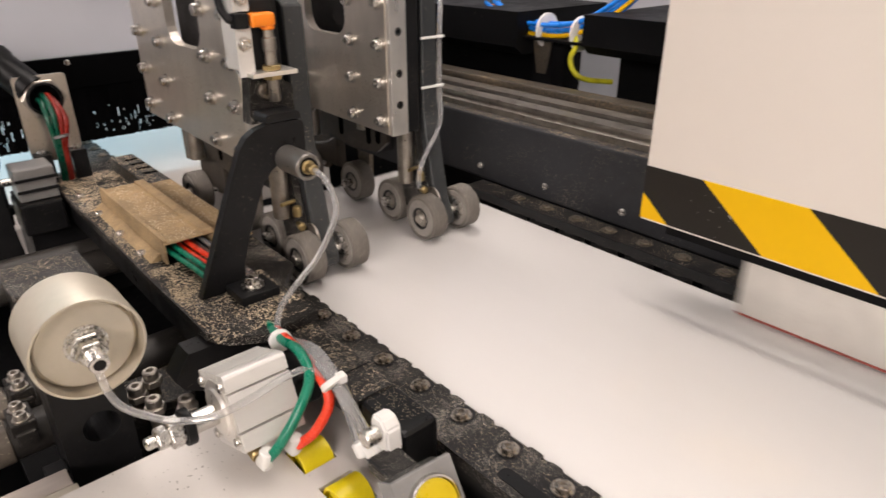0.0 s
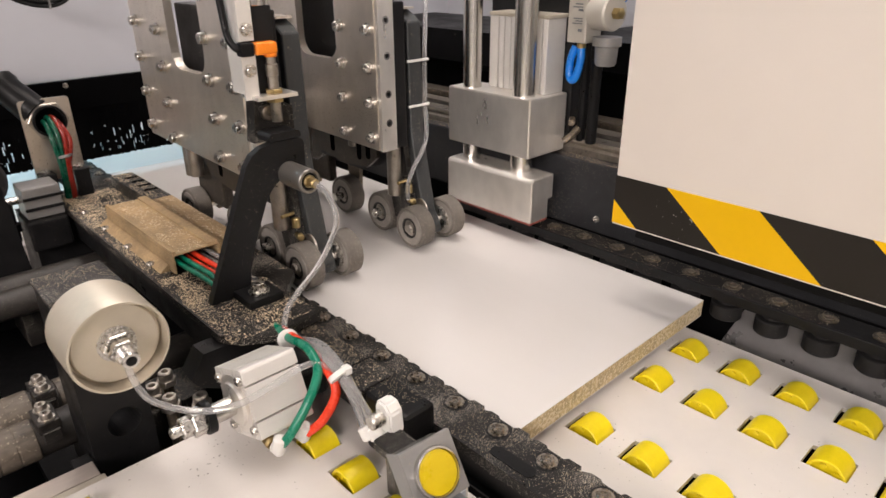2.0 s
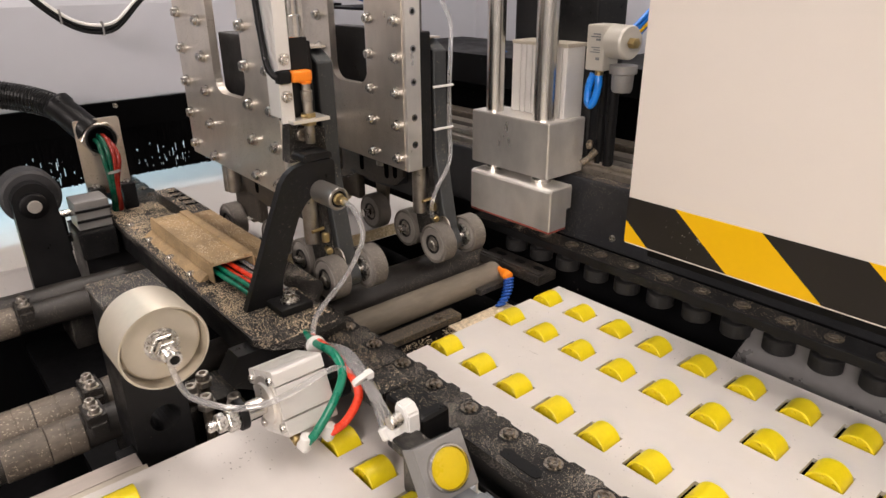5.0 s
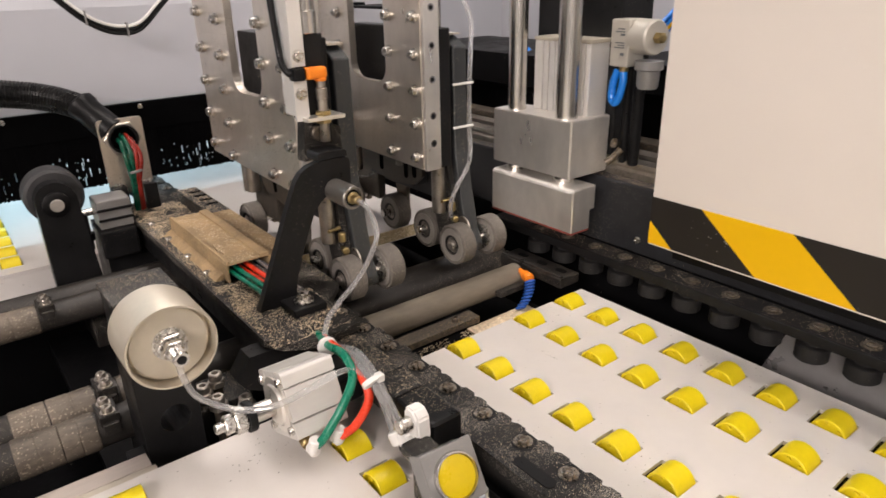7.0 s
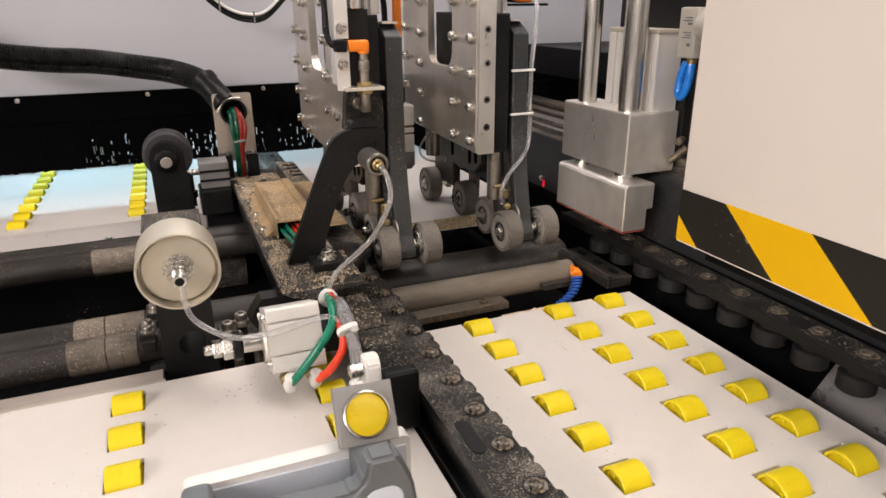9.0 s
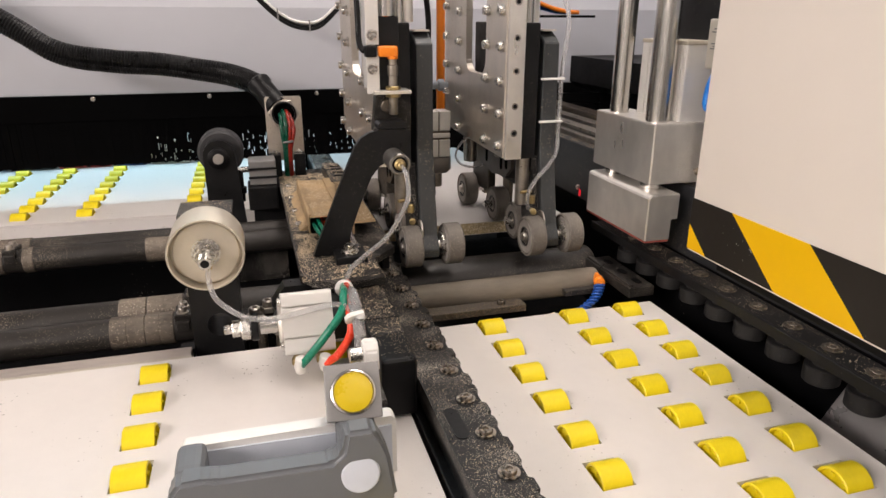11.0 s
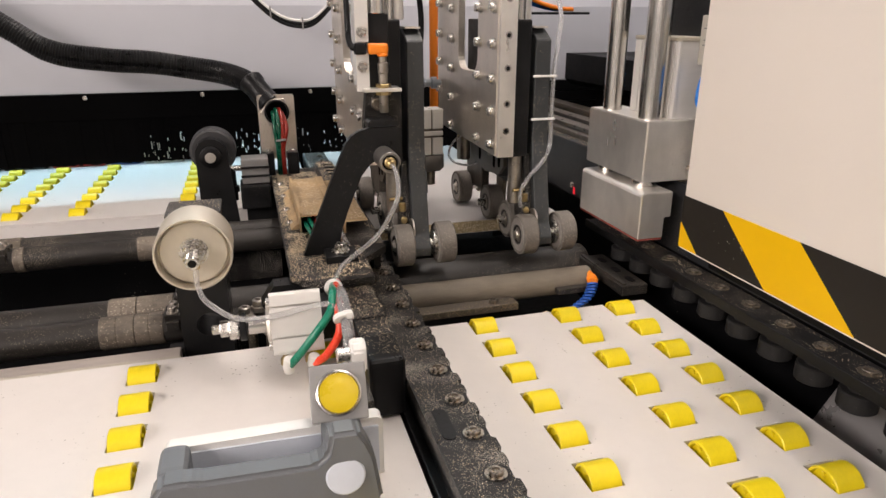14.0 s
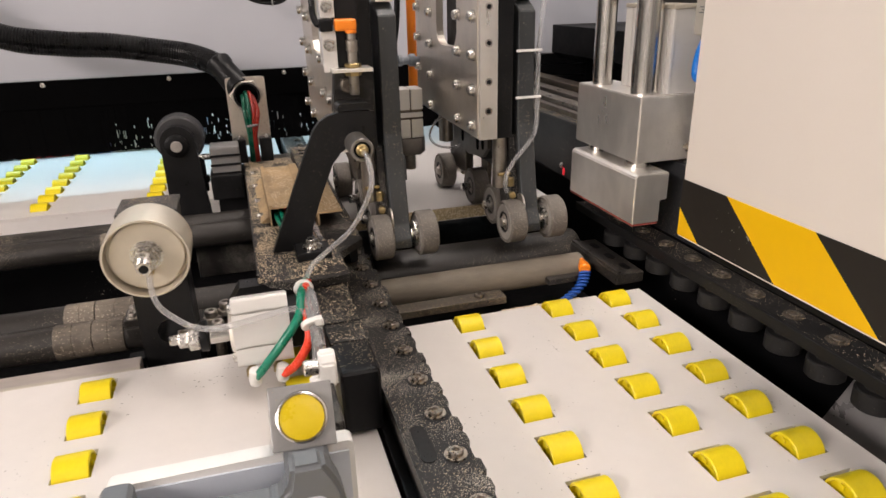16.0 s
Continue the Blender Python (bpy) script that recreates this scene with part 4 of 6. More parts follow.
def gauge_stand(at, near):
    """A black post that carries a round zinc can on a threaded stem."""
    x, y, z = at
    t = thing("stop_post", (x, y + 0.07, 0.82), "black steel stop post with a round metal can" if near else "black steel stop post with a grey wheel behind it", "stop post", "stop posts")
    out = [(x - 0.0245, 0.82), (x + 0.0225, 0.82), (x + 0.0225, z + 0.016), (x + 0.019, z + 0.0205), (x - 0.021, z + 0.0205), (x - 0.0245, z + 0.016)]
    if near:
        part("post", sheet_with_hole(B(), out, (x + 0.002, 0.915), 0.0125, "y", y + 0.052, y + 0.100), BLACK_CLEAN, t, "black post with a round hole")
        part("cap_plate", box(B(), x - 0.026, x + 0.024, y + 0.0515, y + 0.102, z + 0.0208, z + 0.0245, 0.0012), BLACK_STEEL, t)
        r = 0.0335
        can = part("can", lathe(B(), (x, y + 0.0505, z), (0.0, -1, 0.0), [(r - 0.002, 0), (r, 0.002), (r, 0.046), (r - 0.0006, 0.0475), (r - 0.0020, 0.0475), (r - 0.0023, 0.0340), (r - 0.0042, 0.0340), (r - 0.0046, 0.0385), (r - 0.0056, 0.0392), (0.012, 0.0392)], 56), CAN, t, "satin zinc can")
        f = (x + 0.0, y + 0.0115, z + 0.0005)
        part("washer", lathe(B(), f, (0, -1, 0), [(0.0128, 0), (0.0128, 0.0016)], 28), BRIGHT, can)
        part("nut", hexagon(B(), (f[0], f[1] - 0.0017, f[2]), (0.0, -1, 0.0), 0.0112, 0.0072), BRIGHT, can)
        part("lock_nut", hexagon(B(), (f[0], f[1] - 0.0100, f[2]), (0.0, -1, -0.05), 0.0090, 0.0062), BRIGHT, can)
        ridges = []
        for k in range(8):
            ridges += [(0.0054, 0.0013 * k), (0.0061, 0.0013 * k + 0.0006)]
        stem = part("stem", lathe(B(), (f[0], f[1] - 0.0162, f[2] - 0.0004), (0.0, -1, -0.12), ridges + [(0.0056, 0.0112)], 20), BRIGHT, can, "threaded stem")
        # Black disc on the stem's end, for the dark inside its bore.
        part("bore_shade", lathe(B(), (f[0], f[1] - 0.02735, f[2] - 0.0017), (0.0, -1, -0.12), [(0.0036, 0), (0.0036, 0.0003)], 16), BLACK_PLASTIC, stem)
        part("nipple", lathe(B(), (x + 0.001, y + 0.0115, z - 0.008), (0, -0.9, -0.4), [(0.0035, 0), (0.0035, 0.009)], 12), BRASS, can)
    else:
        bm = B()
        sheet(bm, [(x - 0.021, 0.85), (x + 0.036, 0.85), (x + 0.030, 0.925), (x + 0.0235, z + 0.010)] + arc(x + 0.001, z + 0.004, 0.0225, 15, 165, 8) + [(x - 0.0215, z + 0.008)], "y", y, y + 0.018)
        part("post", bm, BLACK_CLEAN, t)
        part("wheel", lathe(B(), (x + 0.003, y + 0.0185, z + 0.004), (0, 1, 0), [(0.030, 0), (0.0335, 0.003), (0.0335, 0.032), (0.031, 0.034)], 44), RUBBER_DARK, t, "grey rubber wheel")
        part("cap", lathe(B(), (x, y - 0.0005, z), (0, -1, 0), [(0.0155, 0), (0.0155, 0.004), (0.013, 0.0055), (0.006, 0.0055), (0.006, 0.008), (0.004, 0.009)], 28), BLACK_PLASTIC, t)
        part("axle", lathe(B(), (x, y - 0.008, z), (0, -1, 0), [(0.0078, 0), (0.0078, 0.0015), (0.0068, 0.0025), (0.002, 0.0025)], 20), WHEEL_FACE, t, "grey axle end")
        part("base", box(B(), x - 0.03, x + 0.055, y - 0.012, y + 0.030, 0.868, 0.876, 0.001), BLACK_STEEL, t)


def clamp_bits():
    """Small screws and blocks on the machine bed by the stop posts."""
    for x, y, z in ((0.094, 0.47, 0.905), (0.108, 0.475, 0.91), (0.118, 0.43, 0.905), (0.10, 0.45, 0.902)):
        t = thing("bed_screw", (x, y, z - 0.05), "bright cap screw with a nut on the black bed", "screw", "bed screws")
        part("shank", rod(B(), (x, y, z - 0.05), (x, y, z), 0.005), OILED, t)
        part("nut", hexagon(B(), (x, y, z - 0.002), (0, 0, 1), 0.0085, 0.006), OILED_BRIGHT, t)
        part("head", lathe(B(), (x, y, z + 0.0042), (0, 0, 1), [(0.006, 0), (0.006, 0.006), (0.005, 0.007), (0.003, 0.007), (0.0028, 0.003)], 16), OILED_BRIGHT, t)
    bm = B()
    box(bm, 0.085, 0.135, 0.46, 0.51, 0.82, 0.897, 0.002)
    box(bm, 0.04, 0.10, 0.50, 0.56, 0.82, 0.892, 0.002)
    solid("tube_bearing", bm, BLACK_STEEL, (0.1, 0.48, 0.815), "black dusty bearing block for the tubes", "bearing block")
    bm = B()
    box(bm, 0.06, 0.145, 0.80, 0.90, 0.816, 0.868, 0.002)
    solid("tube_bearing", bm, BLACK_STEEL, (0.1, 0.85, 0.815), "black dusty bearing block for the tubes", "bearing block")


# ---------------------------------------------------------------- push button and lid handle in the foreground
def button_unit():
    t = thing("push_button_box", (0.16, 0.215, Z0), "small box with a round yellow push button on a white bracket", "push button")
    m = pose(0.1575, 0.1875, 0.9715, 57, 0, -4)
    bm = B()
    box(bm, -0.0185, 0.0185, -0.0185, 0.0185, -0.004, 0.0, 0.0008)
    bm.transform(m)
    part("front_plate", bm, GREY_CYL, t, "light grey front plate")
    bm = B()
    box(bm, -0.0165, 0.0165, -0.0150, 0.0165, -0.019, -0.0045, 0.001)
    bm.transform(m)
    part("housing", bm, BLACK_STEEL, t, "black dusty contact block")
    bm = B()
    box(bm, -0.0182, -0.0170, -0.0183, 0.0183, -0.016, -0.0042, 0.0003)
    bm.transform(m)
    part("side_flange", bm, GREY_CYL, t, "bent grey side flange")
    bm = B()
    lathe(bm, (0.0, -0.0005, 0.0), (0, 0, 1), [(0.0146, 0.0), (0.0152, 0.0015), (0.0147, 0.0040), (0.0136, 0.0044), (0.0131, 0.002)], 44)
    bm.transform(m)
    bez = part("bezel", bm, ROD, t, "chrome ring")
    bm = B()
    lathe(bm, (0.0, -0.0005, 0.0022), (0, 0, 1), [(0.0129, 0), (0.0129, 0.0008), (0.0115, 0.0012), (0.006, 0.0013)], 44)
    bm.transform(m)
    part("lens", bm, LENS, bez, "yellow button face")
    out = [(0.2500, 0.9465), (0.2680, 0.9465), (0.2680, 0.9660), (0.2650, 0.9700), (0.2570, 0.9700), (0.2515, 0.9640)]
    bm = sheet(B(), out, "x", 0.1755, 0.1872)
    bmesh.ops.bevel(bm, geom=bm.edges[:], offset=0.0016, segments=2, affect="EDGES", clamp_overlap=True)
    part("white_bracket", bm, NYLON, t, "white plastic bracket")
    part("bracket_pin", rod(B(), (0.1650, 0.2600, 0.9590), (0.1755, 0.2600, 0.9590), 0.0056), BRIGHT, t)
    bm = B()
    box(bm, 0.163, 0.184, 0.205, 0.255, 0.9405, 0.950, 0.002)
    box(bm, 0.1700, 0.1835, 0.215, 0.252, Z0 + 0.0003, 0.9405, 0.002)
    part("foot", bm, BLACK_STEEL, t, "black dusty mounting arm")


def lid_handle():
    t = thing("grip_handle", (0.11, 0.16, Z0), "dark grey plastic grip handle on a light grey upright plate", "handle")
    out = [(0.0465, Z0 + 0.0004), (0.0465, 0.942)] + arc(0.0515, 0.9425, 0.005, 180, 90, 4) + arc(0.1815, 0.9420, 0.005, 90, 0, 4) + [(0.1865, Z0 + 0.0004)]
    bm = sheet(B(), out, "y", 0.1890, 0.2000)
    part("back_plate", bm, NYLON, t, "white upright plate with rounded corners")
    out = [(0.0500, 0.904), (0.0500, 0.9435), (0.1830, 0.9405), (0.1830, 0.904)]
    part("recess", sheet(B(), out, "y", 0.1875, 0.1892), GREY_LIGHT, t, "light grey recess behind the grip")
    out = [(0.0405, 0.918), (0.0425, 0.944), (0.0490, 0.9525), (0.0640, 0.9530), (0.0700, 0.9510), (0.1370, 0.9490), (0.1440, 0.9545), (0.1470, 0.9690), (0.1640, 0.9685), (0.1690, 0.960), (0.1735, 0.948), (0.1780, 0.915), (0.160, 0.905), (0.055, 0.905)]
    bm = sheet(B(), out, "y", 0.1450, 0.1620)
    bmesh.ops.bevel(bm, geom=bm.edges[:], offset=0.0026, segments=3, affect="EDGES", clamp_overlap=True)
    part("grip", bm, GREY_DARK, t, "dark grey grip")
    for x0, x1, z in ((0.0455, 0.0635, 0.9520), (0.1440, 0.1700, 0.9560)):
        part("leg", box(B(), x0, x1, 0.1580, 0.1885, 0.905, z, 0.006, 3), GREY_DARK, t)
    part("cap", lathe(B(), (0.1545, 0.1455, 0.9385), (0, -1, 0.2), [(0.0122, 0), (0.0122, 0.0015), (0.0112, 0.0024), (0.005, 0.0028)], 36), GREY_LIGHT, t, "round light grey cap")
    part("yellow_tab", box(B(), 0.150, 0.182, 0.140, 0.1445, 0.9005, 0.914, 0.001), YELLOW, t)


# ---------------------------------------------------------------- pressure heads with their wheels
def wheel_meshes():
    r, w = 0.0245, 0.0205
    bm = lathe(B(), (-w / 2, 0, 0), (1, 0, 0), [(0.0208, 0.0008), (r - 0.0018, 0), (r, 0.0018), (r, w - 0.0018), (r - 0.0018, w), (0.0208, w - 0.0008)], 44, hole=True)
    tyre = to_mesh("tyre", bm, RUBBER)
    bm = lathe(B(), (-w / 2, 0, 0), (1, 0, 0), [(0.0098, 0.0022), (0.0112, 0.0006), (0.0198, 0.0004), (0.0207, 0.0016), (0.0207, w - 0.0016), (0.0198, w - 0.0004), (0.0112, w - 0.0006), (0.0098, w - 0.0022)], 40, hole=True)
    rim = to_mesh("rim", bm, WHEEL_FACE)
    bm = lathe(B(), (-w / 2, 0, 0), (1, 0, 0), [(0.0030, -0.0030), (0.0050, -0.0028), (0.0054, -0.0005), (0.0072, 0.0), (0.0076, 0.0016), (0.0097, 0.0020), (0.0097, w - 0.002), (0.0072, w), (0.0054, w + 0.0005), (0.0050, w + 0.0028)], 24)
    hub = to_mesh("hub", bm, OILED_BRIGHT)
    bm = lathe(B(), (-w / 2, 0, 0), (1, 0, 0), [(0.0099, 0.0003), (0.0122, 0.0001), (0.0122, w - 0.0001), (0.0099, w - 0.0003)], 32, hole=True)
    seal = to_mesh("seal", bm, SEAL)
    return tyre, rim, hub, seal


def pressure_head(dx):
    X = 0.2385
    t = thing("pressure_head", (X + 0.05, 0.64, 0.93), "steel pressure head with slotted plate and rubber wheels", "pressure head", "pressure heads")
    z1, zb = 1.52, 1.0475
    outer = [(0.528, zb), (0.770, 1.0525), (0.770, z1), (0.674, z1)] + arc(0.654, 1.1580, 0.020, 0, -90, 6)[:] + arc(0.6155, 1.1580, 0.020, -90, -180, 6) + [(0.5955, z1), (0.528, z1)]
    part("plate", sheet(B(), outer, "x", X, X + 0.009), STEEL, t)
    part("edge_bar", box(B(), X + 0.0012, X + 0.0215, 0.5225, 0.5278, zb - 0.001, z1, 0.0008), ALU, t, "light edge bar with tapped holes")
    # Tapped holes are flat black discs that paint the shade within them.
    hole = to_mesh("hole", lathe(B(), (0, 0, 0), (0, -1, 0), [(0.0024, 0), (0.0024, 0.0004)], 14), BLACK_PLASTIC)
    rim_h = to_mesh("hole_rim", lathe(B(), (0, 0, 0), (0, -1, 0), [(0.0042, 0), (0.0042, 0.0002)], 14), ROD)
    for z in (1.0775, 1.1085, 1.148, 1.1835, 1.222, 1.26):
        q = piece("countersink", rim_h, t, (X + 0.0112, 0.5224, z))
        piece("hole", hole, q, (X + 0.0112, 0.5223, z))
    bolt = screw_mesh("plate_bolt", 0.0052, 0.0058, BRIGHT, 0.0068)
    left = turned((-1, 0, 0))
    for y, zs in ((0.5385, (1.0605, 1.0985, 1.1355, 1.174, 1.2125, 1.25)), (0.5880, (1.0600, 1.0985, 1.1355, 1.1745, 1.213)), (0.6990, (1.0595, 1.098, 1.1365, 1.1745, 1.213)), (0.7560, (1.066, 1.104, 1.142, 1.18, 1.22))):
        for z in zs:
            piece("bolt", bolt, t, (X - 0.0001, y, z), left)
    # dark carriage and pale slide behind the slot
    part("slide_block", box(B(), X + 0.0215, X + 0.0420, 0.529, 0.70, 1.045, 1.20, 0.002), BLACK_CLEAN, t)
    part("slide_rail", box(B(), X + 0.030, X + 0.042, 0.600, 0.640, 1.2003, 1.225, 0.001), BLACK_PLASTIC, t)
    part("slide_strip", box(B(), X + 0.010, X + 0.0210, 0.598, 0.612, 1.150, z1, 0.001), ALU_MATT, t, "pale aluminium strip")
    part("piston_rod", rod(B(), (X + 0.0315, 0.5415, 1.195), (X + 0.0315, 0.5415, z1), 0.0065), ROD, t)
    part("piston_guide", rod(B(), (X + 0.0445, 0.5625, 1.20), (X + 0.0445, 0.5625, z1), 0.009), ALU, t)
    # dark grey leg in front that carries the first pair of wheels
    bx = X + 0.0495
    out = [(0.519, 0.996), (0.512, 0.965), (0.503, 0.949), (0.503, 0.940), (0.528, 0.934), (0.560, 0.945), (0.572, 1.0), (0.570, 1.06), (0.570, 1.1905), (0.555, 1.1905), (0.542, 1.184), (0.533, 1.178), (0.531, 1.06), (0.524, 1.02)]
    bm = sheet(B(), out, "x", bx - 0.0005, bx + 0.0190)
    bmesh.ops.bevel(bm, geom=bm.edges[:], offset=0.0012, segments=1, affect="EDGES", clamp_overlap=True)
    part("leg", bm, GREY_BAR, t, "dark grey dusty leg")
    part("leg_cap", box(B(), bx + 0.001, bx + 0.0180, 0.543, 0.569, 1.1906, 1.1925), STEEL, t)
    part("toggle", sheet(B(), [(0.56, 1.0), (0.60, 0.998), (0.604, 1.012), (0.58, 1.03), (0.565, 1.025)], "x", bx + 0.022, bx + 0.030), GREY_BAR, t)
    tyre, rim, hub, seal = WHEELS
    for x, y in ((X + 0.0365, 0.513), (X + 0.0855, 0.513), (X + 0.0455, 0.580), (X + 0.0490, 0.664), (X + 0.0345, 0.760)):
        w = piece("wheel", tyre, t, (x, y, 0.9525))
        piece("rim", rim, w, (x, y, 0.9525), label="grey wheel disc")
        piece("seal", seal, w, (x, y, 0.9525), label="black bearing seal")
        piece("hub", hub, w, (x, y, 0.9525), label="bright hub")
    part("axle", rod(B(), (X + 0.024, 0.513, 0.9525), (X + 0.099, 0.513, 0.9525), 0.0055), BRIGHT, t)
    part("spring", lathe(B(), (bx + 0.0218, 0.513, 0.9525), (1, 0, 0), [(0.013, 0), (0.015, 0.0006), (0.015, 0.0018), (0.0125, 0.0022), (0.015, 0.003), (0.015, 0.0042), (0.0125, 0.0046)], 28), BRIGHT, t)
    # slotted bracket, dark carrier and inner plate below the big plate
    slotted = part("slotted_bracket", sheet(B(), [(0.572, 1.047), (0.572, 1.024), (0.590, 1.010), (0.640, 1.004), (0.690, 1.012), (0.700, 1.026), (0.700, 1.047)], "x", X + 0.0290, X + 0.0335), BRACKET, t, "dark worn bracket with slots")
    # Black shapes laid on the bracket in place of shaded openings.
    for y, z0, z1s in ((0.588, 1.024, 1.036), (0.606, 1.020, 1.036), (0.662, 1.020, 1.034)):
        part("slot", sheet(B(), arc(y, z1s, 0.0045, 0, 180) + arc(y, z0, 0.0045, 180, 360), "x", X + 0.0286, X + 0.02895), CURTAIN, slotted)
    part("carrier", box(B(), X + 0.0460, X + 0.0580, 0.700, 0.772, 0.960, 1.046, 0.003), BRACKET, t, "dark carrier of the rear wheels")
    part("inner_plate", sheet(B(), [(0.520, 0.958), (0.556, 0.952), (0.566, 1.000), (0.566, 1.046), (0.537, 1.046), (0.528, 0.998)], "x", bx - 0.0085, bx - 0.0012), BLACK_STEEL, t, "black dusty plate inside the leg")
    part("thrust_washer", lathe(B(), (X + 0.0475, 0.5170, 0.9700), (1, 0, 0), [(0.0122, 0), (0.0128, 0.0006), (0.0128, 0.0016), (0.0122, 0.0022)], 28), OILED_BRIGHT, t, "worn steel washer")
    # rocker body that holds the rear wheels
    out = [(0.592, 0.988), (0.755, 0.988), (0.745, 1.006), (0.735, 1.046), (0.60, 1.046), (0.585, 1.0)]
    part("rocker", sheet(B(), out, "x", X + 0.0595, X + 0.0665), RUBBER_DARK, t)
    for y in (0.580, 0.664, 0.760):
        part("fork", sheet(B(), [(y - 0.010, 0.9525), (y - 0.006, 0.944), (y + 0.006, 0.944), (y + 0.010, 0.9525), (y + 0.013, 0.994), (y - 0.013, 0.994)], "x", X + 0.0600, X + 0.0660), OILED, t)
    for y in (0.580, 0.664, 0.760):
        part("rear_axle", rod(B(), (X + 0.027, y, 0.9525), (X + 0.066, y, 0.9525), 0.0055), BRIGHT, t)
    part("guide_pin", rod(B(), (X + 0.034, 0.62, 1.03), (X + 0.034, 0.62, 1.046), 0.009), PIN, t)
    part("guide_pin", rod(B(), (X + 0.026, 0.722, 1.004), (X + 0.026, 0.722, 1.050), 0.0085), PIN, t)
    part("guide_pin", rod(B(), (X + 0.028, 0.742, 1.000), (X + 0.028, 0.742, 1.050), 0.0070), PIN, t)
    part("cross_block", box(B(), X + 0.034, X + 0.058, 0.60, 0.70, 1.004, 1.030, 0.002), RUBBER_DARK, t)
    part("spring_pin", rod(B(), (X + 0.0335, 0.545, 0.985), (X + 0.0335, 0.545, 1.046), 0.0085), PIN, t)
    bm = B()
    lathe(bm, (X + 0.043, 0.530, 0.980), (-0.3, -1, 0), [(0.004, 0), (0.004, 0.010), (0.0028, 0.011)], 10)
    lathe(bm, (X + 0.040, 0.527, 0.990), (0, 0, 1), [(0.0042, 0), (0.0042, 0.009), (0.003, 0.010)], 10)
    lathe(bm, (X + 0.047, 0.533, 1.004), (-1, -0.2, 0), [(0.002, 0), (0.002, 0.022)], 8)
    part("brass_fitting", bm, BRASS, t, "dusty brass fittings")
    # pale cylinder on the far side of the leg
    bm = B()
    for x0, x1 in ((X + 0.104, X + 0.1180), (X + 0.1195, X + 0.1350)):
        box(bm, x0, x1, 0.685, 0.716, 1.0565, 1.083, 0.0012)
        box(bm, x0, x1, 0.685, 0.716, 1.0200, 1.0440, 0.0012)
    box(bm, X + 0.1035, X + 0.1345, 0.684, 0.716, 1.0470, 1.0530, 0.0008)
    side = part("side_cylinder", bm, ALU_MATT, t, "pale compact cylinder")
    part("cylinder_core", box(B(), X + 0.105, X + 0.134, 0.687, 0.715, 1.0195, 1.0820), OILED, side)
    part("cylinder_foot", lathe(B(), (X + 0.1195, 0.702, 0.997), (0, 0, 1), [(0.020, 0), (0.0215, 0.0015), (0.0215, 0.0205), (0.020, 0.022)], 6), RUBBER, side, "grey six-sided foot")
    part("cylinder_rod", rod(B(), (X + 0.1195, 0.702, 0.975), (X + 0.1195, 0.702, 0.9975), 0.008), PIN, side)
    part("side_mount", box(B(), X + 0.066, X + 0.1035, 0.69, 0.71, 1.04, 1.055), BLACK_CLEAN, t)
    return t


def head_tube(dx):
    t = thing("lubrication_tube", (0.44 + dx, 0.54, 0.99), "clear tube tied along the dark leg of the head", "tube")
    x = 0.4605 + dx
    part("hose", tube(B(), [(0.425 + dx, 0.522, 0.985), (0.421 + dx, 0.518, 0.995), (0.4225 + dx, 0.517, 1.008), (0.434 + dx, 0.519, 1.024), (0.449 + dx, 0.523, 1.037), (0.4615 + dx, 0.529, 1.054), (0.4640 + dx, 0.533, 1.088), (0.4640 + dx, 0.533, 1.14), (x + 0.008, 0.536, 1.175), (x + 0.012, 0.542, 1.21), (x + 0.002, 0.56, 1.25), (x - 0.02, 0.57, 1.30)], 0.0026), CLEAR_TUBE, t)
    for z in (1.0905, 1.140):
        bm = B()
        box(bm, 0.4365 + dx, 0.4670 + dx, 0.5285, 0.5312, z - 0.0035, z - 0.0008, 0.0008)
        part("cable_tie", bm, NYLON, t, "white cable tie")


LOOP = [(0.4195, 0.7, 1.056), (0.4029, 0.69, 1.0458), (0.3905, 0.69, 1.0367), (0.3831, 0.69, 1.021), (0.3908, 0.69, 1.0076), (0.4122, 0.69, 1.0015), (0.431, 0.69, 1.007)]


def plate_tubes():
    t = thing("push_in_fitting", (0.385, 0.757, 1.12), "translucent push-in fitting on the edge of the head plate", "fitting")
    part("body", lathe(B(), (0.3905, 0.757, 1.1115), (-1, 0, 0), [(0.0045, 0), (0.0045, 0.006), (0.0085, 0.007), (0.0085, 0.014), (0.0055, 0.016), (0.0055, 0.024), (0.0075, 0.025), (0.0075, 0.030)], 18), FITTING, t)
    t = thing("tube_loop", (0.395, 0.69, 1.04), "thin clear tube looping below the head plate", "tube")
    part("hose", tube(B(), LOOP, 0.0016, 10), CLEAR_TUBE, t)


